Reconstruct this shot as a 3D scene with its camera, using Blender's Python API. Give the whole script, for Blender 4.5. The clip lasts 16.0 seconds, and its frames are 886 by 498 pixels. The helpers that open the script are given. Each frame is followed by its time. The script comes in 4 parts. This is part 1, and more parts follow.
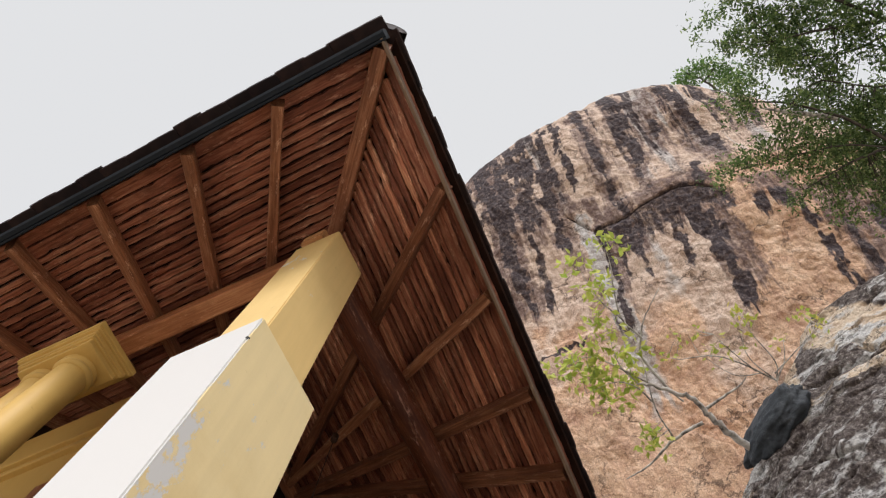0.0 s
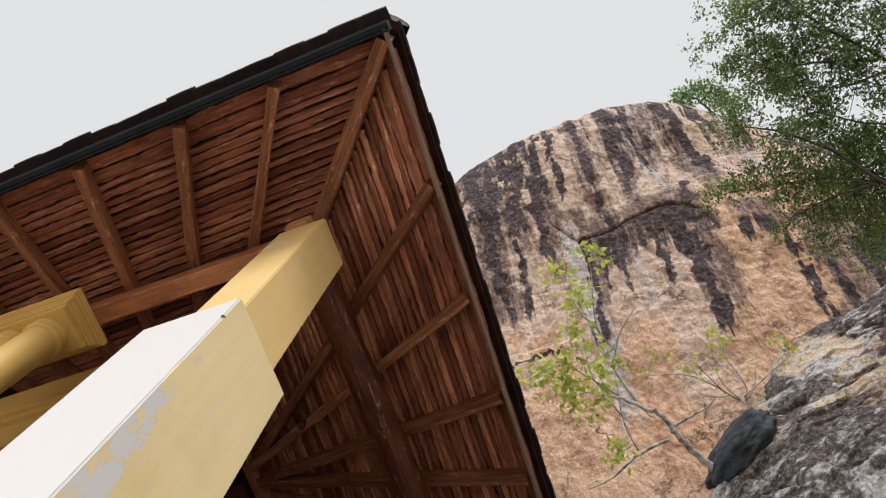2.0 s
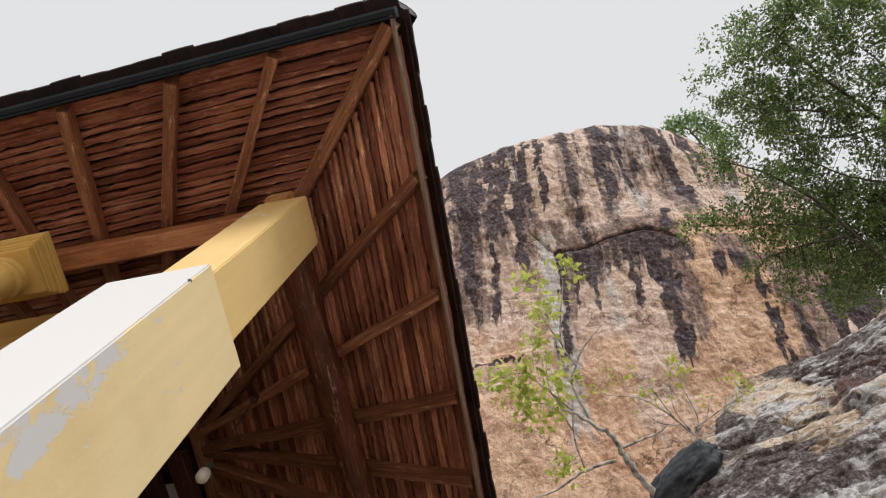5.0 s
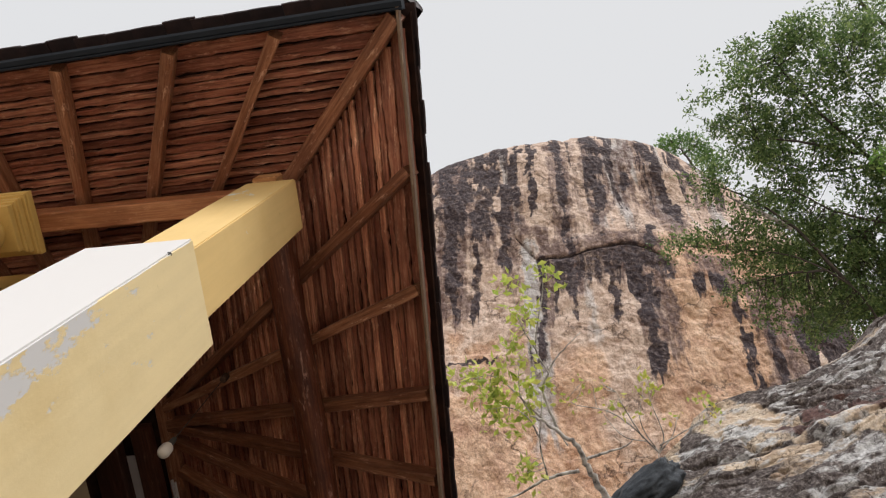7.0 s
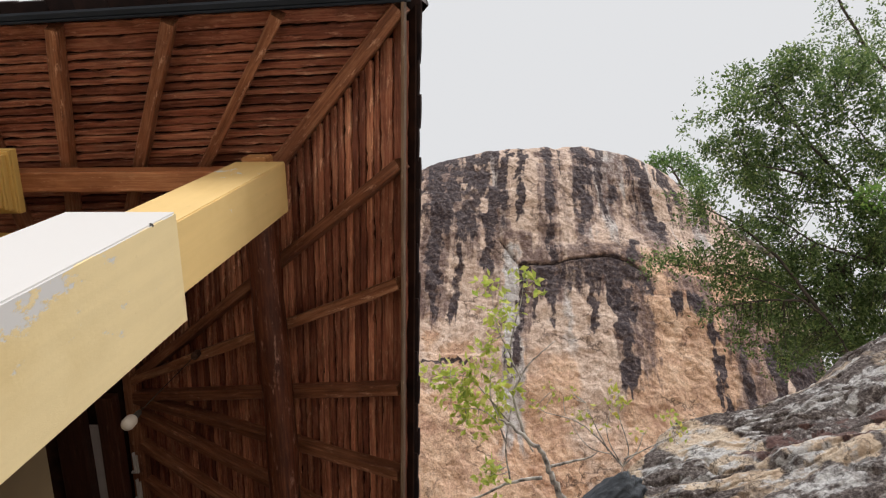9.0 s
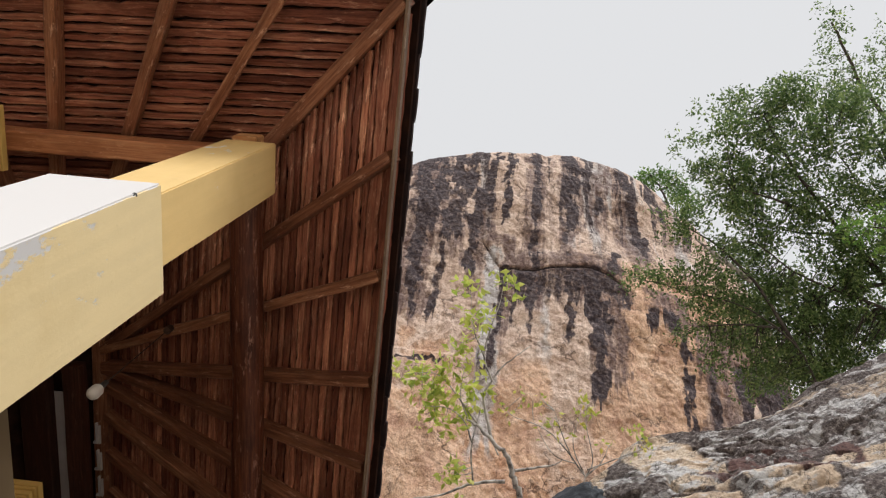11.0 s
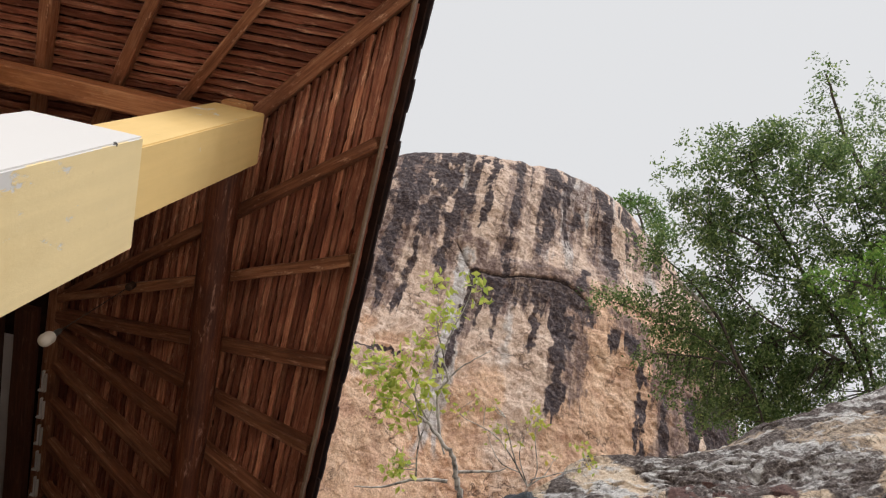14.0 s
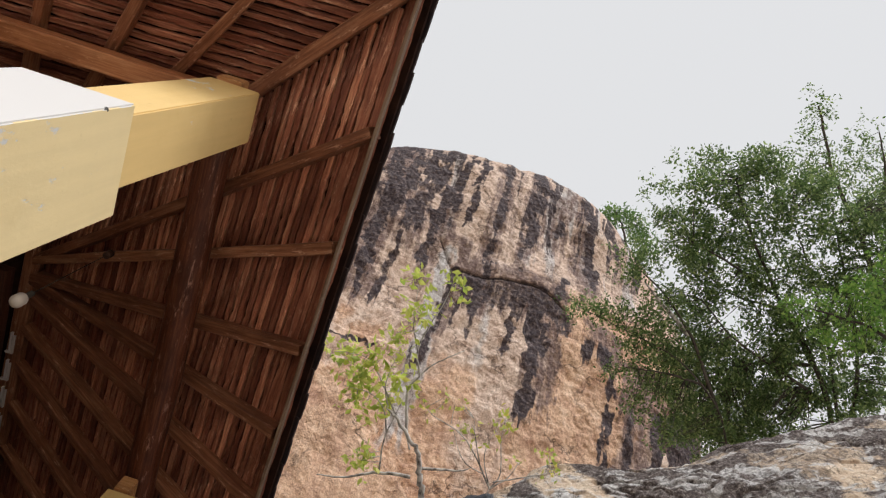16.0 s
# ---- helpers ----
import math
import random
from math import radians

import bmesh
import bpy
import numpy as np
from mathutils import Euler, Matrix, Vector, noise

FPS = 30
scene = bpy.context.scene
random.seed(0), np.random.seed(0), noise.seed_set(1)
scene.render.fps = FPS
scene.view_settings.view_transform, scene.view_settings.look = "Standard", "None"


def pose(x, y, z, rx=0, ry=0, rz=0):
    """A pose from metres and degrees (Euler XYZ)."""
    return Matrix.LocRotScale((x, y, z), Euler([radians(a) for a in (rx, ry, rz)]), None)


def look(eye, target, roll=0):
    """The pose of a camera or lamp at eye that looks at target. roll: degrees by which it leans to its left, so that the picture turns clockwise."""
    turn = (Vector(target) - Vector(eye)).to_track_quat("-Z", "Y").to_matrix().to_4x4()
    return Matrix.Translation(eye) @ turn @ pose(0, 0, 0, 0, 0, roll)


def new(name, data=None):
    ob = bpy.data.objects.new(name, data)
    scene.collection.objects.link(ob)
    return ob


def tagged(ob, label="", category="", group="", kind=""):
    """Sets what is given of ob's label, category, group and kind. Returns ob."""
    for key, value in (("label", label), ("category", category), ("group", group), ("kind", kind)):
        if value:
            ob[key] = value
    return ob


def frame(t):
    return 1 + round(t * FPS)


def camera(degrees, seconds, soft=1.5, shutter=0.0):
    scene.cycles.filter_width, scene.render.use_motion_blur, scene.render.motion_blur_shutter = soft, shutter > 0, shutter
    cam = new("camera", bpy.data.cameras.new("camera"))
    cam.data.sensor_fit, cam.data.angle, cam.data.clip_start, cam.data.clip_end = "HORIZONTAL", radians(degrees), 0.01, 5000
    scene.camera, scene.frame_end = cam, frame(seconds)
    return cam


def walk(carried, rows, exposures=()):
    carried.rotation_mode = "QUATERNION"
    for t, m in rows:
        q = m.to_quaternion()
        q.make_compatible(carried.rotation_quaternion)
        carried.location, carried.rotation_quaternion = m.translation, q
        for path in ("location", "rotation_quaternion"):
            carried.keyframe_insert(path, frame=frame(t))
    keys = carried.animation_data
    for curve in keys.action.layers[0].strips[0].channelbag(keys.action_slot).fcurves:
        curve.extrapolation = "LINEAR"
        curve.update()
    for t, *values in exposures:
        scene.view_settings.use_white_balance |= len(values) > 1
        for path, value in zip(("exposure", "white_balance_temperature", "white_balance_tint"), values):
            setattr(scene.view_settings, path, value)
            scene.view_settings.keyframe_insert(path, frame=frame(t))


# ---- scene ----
cam = camera(60.4, 16.0, soft=1.2)
EYE = (0.0, 0.0, 1.6)
WALK = [
    (0.0, 0.0089, -0.0049, 1.5771, 164.104, -3.419, 24.980),
    (0.5, 0.0084, -0.0032, 1.5770, 164.153, -3.464, 23.690),
    (1.0, 0.0080, -0.0020, 1.5773, 164.191, -3.510, 22.407),
    (1.5, 0.0076, -0.0012, 1.5779, 164.221, -3.559, 21.121),
    (2.0, 0.0072, -0.0007, 1.5787, 164.246, -3.612, 19.824),
    (2.5, 0.0067, -0.0004, 1.5799, 164.269, -3.669, 18.513),
    (3.0, 0.0063, -0.0003, 1.5813, 164.293, -3.730, 17.188),
    (3.5, 0.0058, -0.0004, 1.5828, 164.316, -3.793, 15.848),
    (4.0, 0.0054, -0.0005, 1.5845, 164.342, -3.859, 14.495),
    (6.5, 0.0024, -0.0010, 1.5941, 164.507, -4.173, 7.673),
    (7.0, 0.0016, -0.0008, 1.5961, 164.547, -4.226, 6.317),
    (7.5, 0.0008, -0.0005, 1.5981, 164.589, -4.272, 4.972),
    (8.0, 0.0000, 0.0000, 1.6000, 164.633, -4.314, 3.636),
    (8.5, -0.0009, 0.0006, 1.6019, 164.678, -4.351, 2.309),
    (9.0, -0.0018, 0.0015, 1.6037, 164.726, -4.381, 0.989),
    (11.5, -0.0074, 0.0080, 1.6116, 164.995, -4.461, -5.568),
    (12.0, -0.0086, 0.0098, 1.6130, 165.055, -4.467, -6.893),
    (12.5, -0.0099, 0.0116, 1.6143, 165.117, -4.472, -8.227),
    (13.0, -0.0112, 0.0134, 1.6155, 165.180, -4.476, -9.570),
    (13.5, -0.0125, 0.0153, 1.6166, 165.244, -4.479, -10.921),
    (14.0, -0.0138, 0.0172, 1.6178, 165.306, -4.482, -12.276),
    (14.5, -0.0152, 0.0190, 1.6189, 165.365, -4.483, -13.626),
    (15.0, -0.0165, 0.0206, 1.6200, 165.419, -4.483, -14.961),
    (15.5, -0.0179, 0.0222, 1.6211, 165.464, -4.477, -16.264),
    (16.0, -0.0192, 0.0234, 1.6222, 165.496, -4.466, -17.513),
]
walk(cam, [(t, pose(*at)) for t, *at in WALK])

# ---- light: bright hazy overcast, a soft sun behind the camera ----
SUN_EL, SUN_AZ = 38.0, 160.0
world = bpy.data.worlds.new("sky")
scene.world = world
world.use_nodes = True
wn = world.node_tree.nodes
wl = world.node_tree.links
sky = wn.new("ShaderNodeTexSky")
sky.sky_type = "NISHITA"
sky.sun_disc = False
sky.sun_elevation = radians(SUN_EL)
sky.sun_rotation = radians(SUN_AZ)
dim = wn.new("ShaderNodeMix")
dim.data_type = "RGBA"
dim.inputs["Factor"].default_value = 0.993
wl.new(sky.outputs["Color"], dim.inputs["A"])
dim.inputs["B"].default_value = (0.774, 0.778, 0.79, 1)
bg = wn["Background"]
bg.inputs["Strength"].default_value = 0.98
wl.new(dim.outputs["Result"], bg.inputs["Color"])
sun_data = bpy.data.lights.new("sun", "SUN")
sun_data.energy = 3.4
sun_data.angle = radians(22)
sun_data.color = (1.0, 1.0, 1.0)
sun = new("sun", sun_data)
az, el = radians(SUN_AZ), radians(SUN_EL)
sun_dir = Vector((math.sin(az) * math.cos(el), math.cos(az) * math.cos(el), math.sin(el)))
sun.matrix_world = look(sun_dir * 60, (0, 0, 0))
scene.view_settings.exposure = 0.0


# ---- materials ----
class Nodes:
    """Short hand for a node material."""

    def __init__(self, name, rough=0.8, spec=0.3):
        self.mat = bpy.data.materials.new(name)
        self.mat.use_nodes = True
        self.tree = self.mat.node_tree
        self.bsdf = self.tree.nodes["Principled BSDF"]
        self.bsdf.inputs["Roughness"].default_value = rough
        self.bsdf.inputs["Specular IOR Level"].default_value = spec

    def put(self, kind, **values):
        n = self.tree.nodes.new(kind)
        for k, v in values.items():
            n.inputs[k.replace("_", " ")].default_value = v
        return n

    def link(self, a, b):
        self.tree.links.new(a, b)

    def coords(self, scale=(1, 1, 1), space="Object"):
        c = self.put("ShaderNodeTexCoord")
        m = self.put("ShaderNodeMapping")
        m.inputs["Scale"].default_value = scale
        self.link(c.outputs[space], m.inputs["Vector"])
        return m.outputs["Vector"]

    def fall(self, scale):
        """Coordinates with z down the leaning face, so that streaks run with the water."""
        m = self.put("ShaderNodeMapping")
        m.inputs["Rotation"].default_value = (radians(-30.5), 0, 0)
        self.link(self.coords(), m.inputs["Vector"])
        k = self.put("ShaderNodeVectorMath")
        k.operation = "MULTIPLY"
        k.inputs[1].default_value = scale
        self.link(m.outputs["Vector"], k.inputs[0])
        return k.outputs[0]

    def noise(self, vec, scale, detail=6, rough=0.6):
        n = self.put("ShaderNodeTexNoise", Scale=scale, Detail=detail, Roughness=rough)
        self.link(vec, n.inputs["Vector"])
        return n.outputs["Fac"]

    def ramp(self, fac, stops):
        r = self.put("ShaderNodeValToRGB")
        els = r.color_ramp.elements
        while len(els) < len(stops):
            els.new(0.5)
        for e, (p, c) in zip(els, stops):
            e.position = p
            e.color = (*c, 1) if len(c) == 3 else c
        self.link(fac, r.inputs["Fac"])
        return r.outputs["Color"]

    def mix(self, fac, a, b, how="MIX"):
        m = self.put("ShaderNodeMix")
        m.data_type = "RGBA"
        m.blend_type = how
        for v, key in ((fac, "Factor"), (a, "A"), (b, "B")):
            if isinstance(v, (int, float)):
                m.inputs[key].default_value = v
            elif isinstance(v, tuple):
                m.inputs[key].default_value = (*v, 1)
            else:
                self.link(v, m.inputs[key])
        return m.outputs["Result"]

    def attr(self, name):
        a = self.put("ShaderNodeAttribute")
        a.attribute_name = name
        return a.outputs["Fac"]

    def chance(self):
        return self.put("ShaderNodeObjectInfo").outputs["Random"]

    def colour(self, c):
        if isinstance(c, tuple):
            self.bsdf.inputs["Base Color"].default_value = (*c, 1)
        else:
            self.link(c, self.bsdf.inputs["Base Color"])
        return self

    def bump(self, height, strength=0.3, distance=0.01):
        b = self.put("ShaderNodeBump", Strength=strength, Distance=distance)
        self.link(height, b.inputs["Height"])
        self.link(b.outputs["Normal"], self.bsdf.inputs["Normal"])
        return self


def wood(name, dark, mid, light, along, rough=0.55, worn=0.5, spread=1.0):
    """Old stained timber: grain along one axis, pale flaked wear, dark stains, a tone of its own for each piece."""
    n = Nodes(name, rough, 0.3)

    def axis(across, lengthwise):
        sc = [across] * 3
        sc[along] = lengthwise
        return n.coords(tuple(sc))

    shift = n.put("ShaderNodeVectorMath")
    shift.operation = "ADD"
    n.link(axis(75.0, 3.5), shift.inputs[0])
    far = n.put("ShaderNodeMath")
    far.operation = "MULTIPLY"
    far.inputs[1].default_value = 57.0
    n.link(n.chance(), far.inputs[0])
    n.link(far.outputs[0], shift.inputs[1])
    grain = n.noise(shift.outputs[0], 1.0, 8, 0.7)
    base = n.ramp(grain, [(0.3, dark), (0.5, mid), (0.72, light)])
    stain = n.noise(axis(6.0, 2.5), 1.0, 6, 0.65)
    base = n.mix(n.ramp(stain, [(0.35, (0.75, 0.75, 0.75)), (0.55, (0, 0, 0))]), base, dark)
    scuff = n.noise(axis(30.0, 7.0), 1.0, 10, 0.78)
    pale = tuple(min(1, c * 1.35 + 0.10) for c in light)
    m = n.ramp(scuff, [(0.565, (0, 0, 0)), (0.64, (worn, worn, worn))])
    base = n.mix(m, base, pale)
    tone = n.mix(spread, (1.0, 1.0, 1.0), n.ramp(n.chance(), [(0.0, (0.36, 0.28, 0.28)), (0.4, (0.8, 0.7, 0.68)), (0.7, (1.0, 1.0, 1.0)), (1.0, (1.45, 1.5, 1.45))]))
    base = n.mix(1.0, base, tone, "MULTIPLY")
    return n.colour(base).bump(n.mix(0.5, grain, scuff), 0.8, 0.008).mat


MAT_BATTEN = wood("batten_wood", (0.09, 0.026, 0.017), (0.39, 0.145, 0.09), (0.64, 0.36, 0.23), 0, 0.5, 0.6)
MAT_RAFTER = wood("rafter_wood", (0.10, 0.034, 0.018), (0.28, 0.112, 0.058), (0.45, 0.235, 0.14), 0, 0.5, 0.75, 0.4)
MAT_BEAM = wood("beam_wood", (0.20, 0.070, 0.030), (0.37, 0.145, 0.066), (0.50, 0.25, 0.13), 0, 0.45, 0.4)
MAT_LOG = wood("log_wood", (0.035, 0.009, 0.005), (0.095, 0.027, 0.013), (0.19, 0.07, 0.035), 0, 0.45, 0.85)
MAT_EAVE = wood("eave_wood", (0.08, 0.046, 0.03), (0.15, 0.095, 0.065), (0.25, 0.18, 0.135), 0, 0.6, 0.5)
MAT_BLOCK = wood("block_wood", (0.24, 0.10, 0.04), (0.50, 0.25, 0.10), (0.68, 0.44, 0.24), 0, 0.6, 0.9, 0.0)
MAT_TIE = wood("joist_wood", (0.035, 0.013, 0.008), (0.08, 0.03, 0.017), (0.13, 0.06, 0.035), 0, 0.6, 0.4)


def plaster(name, base, worn_or_sunlit, wear, front=0.0):
    """Limewashed plaster: blotches, brush marks, fine dirt and, where wear is set, peeled flakes down to grey plaster."""
    n = Nodes(name, 0.55, 0.3)
    v = n.coords((1, 1, 1))
    blotch = n.noise(v, 2.5, 6, 0.6)
    col = n.ramp(blotch, [(0.3, tuple(c * k for c, k in zip(base, (0.9, 0.86, 0.78)))), (0.5, base), (0.75, tuple(min(1, c * 1.05) for c in base))])
    brush = n.noise(n.coords((30, 30, 2.0)), 1.0, 6, 0.6)
    col = n.mix(0.25, col, n.ramp(brush, [(0.35, tuple(c * 0.8 for c in base)), (0.65, base)]))
    dirt = n.noise(v, 22.0, 9, 0.75)
    spot = n.ramp(dirt, [(0.62, (0, 0, 0)), (0.72, (0.5, 0.5, 0.5))])
    col = n.mix(spot, col, tuple(c * k for c, k in zip(base, (0.62, 0.56, 0.5))))
    height = dirt
    if wear:
        patch = n.noise(n.coords((1, 1, 0.45)), 2.2, 3, 0.5)
        flake = n.noise(n.coords((1, 1, 0.6)), 13.0, 11, 0.72)
        both = n.mix(0.62, flake, patch)
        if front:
            # paint peels towards the front corner; the front face also stands in for sunlight
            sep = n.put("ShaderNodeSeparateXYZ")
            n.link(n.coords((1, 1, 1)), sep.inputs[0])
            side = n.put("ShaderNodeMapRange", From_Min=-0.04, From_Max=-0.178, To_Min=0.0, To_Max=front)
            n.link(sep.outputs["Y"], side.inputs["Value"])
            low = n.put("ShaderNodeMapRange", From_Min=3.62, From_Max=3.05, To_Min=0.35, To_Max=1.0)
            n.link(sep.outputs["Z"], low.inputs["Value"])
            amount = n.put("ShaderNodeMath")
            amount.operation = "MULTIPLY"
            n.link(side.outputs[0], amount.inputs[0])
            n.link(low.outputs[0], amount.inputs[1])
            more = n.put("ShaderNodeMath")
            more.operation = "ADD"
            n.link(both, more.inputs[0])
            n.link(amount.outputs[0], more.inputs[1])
            # whole front turned white in place of burnt-out sunlight
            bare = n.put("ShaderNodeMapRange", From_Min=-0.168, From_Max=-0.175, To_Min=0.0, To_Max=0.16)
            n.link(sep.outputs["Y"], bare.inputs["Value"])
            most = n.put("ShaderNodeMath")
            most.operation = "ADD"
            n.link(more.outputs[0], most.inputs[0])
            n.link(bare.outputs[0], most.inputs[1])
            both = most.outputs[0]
        at = n.ramp(both, [(0.60 - wear, (0, 0, 0)), (0.612 - wear, (1, 1, 1))])
        col = n.mix(at, col, worn_or_sunlit)
        height = n.mix(at, dirt, (0.0, 0.0, 0.0))
    return n.colour(col).bump(height, 0.3, 0.004).mat


# the second colour serves the flakes and the sunlit white of the front
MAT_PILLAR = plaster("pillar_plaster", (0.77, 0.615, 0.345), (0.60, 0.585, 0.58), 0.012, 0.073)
# deeper ochre than below: eave shade and warm bounce put into the colour
MAT_PILLAR_TOP_SHADED = plaster("upper_pillar_plaster_shaded", (0.72, 0.505, 0.215), (0.66, 0.63, 0.60), 0.012)
MAT_COLUMN = plaster("column_plaster", (0.58, 0.37, 0.11), (0.6, 0.5, 0.3), 0.0)

n = Nodes("roof_tile", 0.7, 0.25)
v = n.coords((1, 1, 1))
c = n.ramp(n.noise(v, 9.0, 6), [(0.3, (0.017, 0.014, 0.017)), (0.55, (0.038, 0.024, 0.025)), (0.8, (0.075, 0.042, 0.036))])
tone = n.ramp(n.chance(), [(0, (0.7, 0.7, 0.75)), (1, (1.2, 1.1, 1.0))])
MAT_TILE = n.colour(n.mix(1.0, c, tone, "MULTIPLY")).bump(n.noise(v, 60.0), 0.4, 0.004).mat

n = Nodes("gutter_metal", 0.75, 0.15)
v = n.coords((1, 1, 1))
MAT_GUTTER = n.colour(n.ramp(n.noise(v, 6.0), [(0.3, (0.010, 0.013, 0.019)), (0.7, (0.018, 0.022, 0.03))])).mat

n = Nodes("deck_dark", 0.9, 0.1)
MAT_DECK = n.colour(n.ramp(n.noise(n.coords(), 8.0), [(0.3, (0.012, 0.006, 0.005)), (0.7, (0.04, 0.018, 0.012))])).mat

n = Nodes("white_panel", 0.8, 0.2)
MAT_PANEL = n.colour(n.ramp(n.noise(n.coords(), 3.0), [(0.3, (0.45, 0.40, 0.40)), (0.7, (0.62, 0.58, 0.57))])).mat

def ragged(n, name, noise_fac, amount, sharp):
    """A painted-on share (stain, lichen) with its edge broken up by noise."""
    a = n.put("ShaderNodeMath")
    a.operation = "MULTIPLY_ADD"
    n.link(noise_fac, a.inputs[0])
    a.inputs[1].default_value = amount
    n.link(n.attr(name), a.inputs[2])
    m = n.put("ShaderNodeMapRange")
    m.interpolation_type = "SMOOTHSTEP"
    mid = 0.5 + amount * 0.5
    m.inputs["From Min"].default_value = mid - sharp
    m.inputs["From Max"].default_value = mid + sharp
    n.link(a.outputs[0], m.inputs["Value"])
    return m.outputs["Result"]


n = Nodes("cliff_rock", 0.85, 0.2)
v = n.coords((1, 1, 1))
fine = n.noise(v, 1.9, 12, 0.7)
grit = n.noise(v, 9.0, 10, 0.75)
flaky = n.noise(n.fall((1.0, 1.0, 0.8)), 4.0, 12, 0.76)
tan = n.ramp(fine, [(0.24, (0.38, 0.275, 0.22)), (0.38, (0.51, 0.38, 0.31)), (0.52, (0.585, 0.45, 0.37)), (0.64, (0.64, 0.515, 0.44)), (0.8, (0.72, 0.62, 0.54))])
warm = n.ramp(fine, [(0.3, (0.38, 0.215, 0.15)), (0.55, (0.60, 0.40, 0.275)), (0.8, (0.68, 0.53, 0.42))])
col = n.mix(ragged(n, "orange", grit, 0.9, 0.35), tan, warm)
pale = n.ramp(grit, [(0.3, (0.33, 0.31, 0.31)), (0.7, (0.60, 0.57, 0.56))])
col = n.mix(ragged(n, "pale", flaky, 1.2, 0.4), col, pale)
thready = n.noise(n.fall((6.0, 6.0, 0.55)), 1.0, 10, 0.7)
edge = n.mix(0.5, flaky, thready)
umber = n.ramp(grit, [(0.3, (0.07, 0.042, 0.04)), (0.5, (0.17, 0.115, 0.105)), (0.75, (0.33, 0.26, 0.235))])
col = n.mix(ragged(n, "wash", edge, 1.6, 0.2), col, umber)
black = n.ramp(grit, [(0.32, (0.016, 0.012, 0.017)), (0.48, (0.045, 0.034, 0.040)), (0.58, (0.11, 0.086, 0.088)), (0.72, (0.30, 0.25, 0.24))])
flute = n.noise(n.fall((9.0, 9.0, 0.7)), 1.0, 8, 0.68)
col = n.mix(0.6, col, n.ramp(flute, [(0.3, (0.62, 0.58, 0.56)), (0.5, (1.0, 1.0, 1.0)), (0.72, (1.22, 1.24, 1.26))]), "MULTIPLY")
col = n.mix(ragged(n, "dark", edge, 1.9, 0.16), col, black)
speck = n.noise(v, 30.0, 8, 0.8)
col = n.mix(0.85, col, n.ramp(speck, [(0.34, (0.5, 0.46, 0.45)), (0.5, (1.0, 1.0, 1.0)), (0.66, (1.32, 1.34, 1.36))]), "MULTIPLY")
crev = n.ramp(n.noise(v, 3.2, 12, 0.62), [(0.486, (0, 0, 0)), (0.497, (0.5, 0.5, 0.5)), (0.503, (0.5, 0.5, 0.5)), (0.514, (0, 0, 0))])
col = n.mix(crev, col, (0.09, 0.055, 0.045))
vor = n.put("ShaderNodeTexVoronoi", Scale=0.62)
vor.feature = "DISTANCE_TO_EDGE"
bent = n.put("ShaderNodeVectorMath")
bent.operation = "ADD"
wob = n.put("ShaderNodeTexNoise", Scale=0.9, Detail=8.0, Roughness=0.65)
n.link(v, wob.inputs["Vector"])
wide = n.put("ShaderNodeVectorMath")
wide.operation = "MULTIPLY"
wide.inputs[1].default_value = (2.6, 2.6, 1.6)
n.link(wob.outputs["Color"], wide.inputs[0])
n.link(v, bent.inputs[0])
n.link(wide.outputs[0], bent.inputs[1])
n.link(bent.outputs[0], vor.inputs["Vector"])
seam = n.ramp(vor.outputs["Distance"], [(0.0, (0.85, 0.85, 0.85)), (0.012, (0.6, 0.6, 0.6)), (0.03, (0, 0, 0))])
part_of = n.ramp(n.noise(v, 0.7, 4, 0.6), [(0.45, (0, 0, 0)), (0.58, (1, 1, 1))])
col = n.mix(n.mix(1.0, seam, part_of, "MULTIPLY"), col, (0.07, 0.045, 0.038))
chips = n.put("ShaderNodeTexVoronoi", Scale=3.4)
n.link(bent.outputs[0], chips.inputs["Vector"])
ridge = n.put("ShaderNodeTexNoise", Scale=2.2, Detail=7.0, Roughness=0.55)
ridge.noise_type = "RIDGED_MULTIFRACTAL"
n.link(n.fall((1.0, 1.0, 0.6)), ridge.inputs["Vector"])
MAT_CLIFF = n.colour(col).bump(n.mix(0.35, n.mix(0.45, fine, ridge.outputs["Fac"]), chips.outputs["Distance"]), 1.0, 0.11).mat

n = Nodes("boulder_rock", 0.85, 0.2)
v = n.coords((1, 1, 1))
fine = n.noise(v, 5.0, 12, 0.7)
grit = n.noise(v, 24.0, 10, 0.75)
flaky = n.noise(n.coords((1.0, 1.0, 1.4)), 13.0, 12, 0.74)
tan = n.ramp(fine, [(0.28, (0.30, 0.20, 0.135)), (0.5, (0.48, 0.375, 0.28)), (0.75, (0.60, 0.52, 0.43))])
black = n.ramp(grit, [(0.34, (0.02, 0.015, 0.015)), (0.47, (0.066, 0.05, 0.047)), (0.57, (0.16, 0.135, 0.125)), (0.70, (0.46, 0.43, 0.41))])
white = n.ramp(grit, [(0.3, (0.24, 0.235, 0.235)), (0.6, (0.55, 0.535, 0.53))])
red = n.ramp(grit, [(0.3, (0.05, 0.024, 0.022)), (0.7, (0.15, 0.085, 0.075))])
col = n.mix(ragged(n, "dark", flaky, 1.6, 0.3), tan, black)
col = n.mix(ragged(n, "orange", flaky, 0.8, 0.2), col, red)
col = n.mix(ragged(n, "pale", flaky, 1.9, 0.35), col, white)
vein = n.noise(n.coords((1.0, 1.0, 1.0)), 3.4, 12, 0.66)
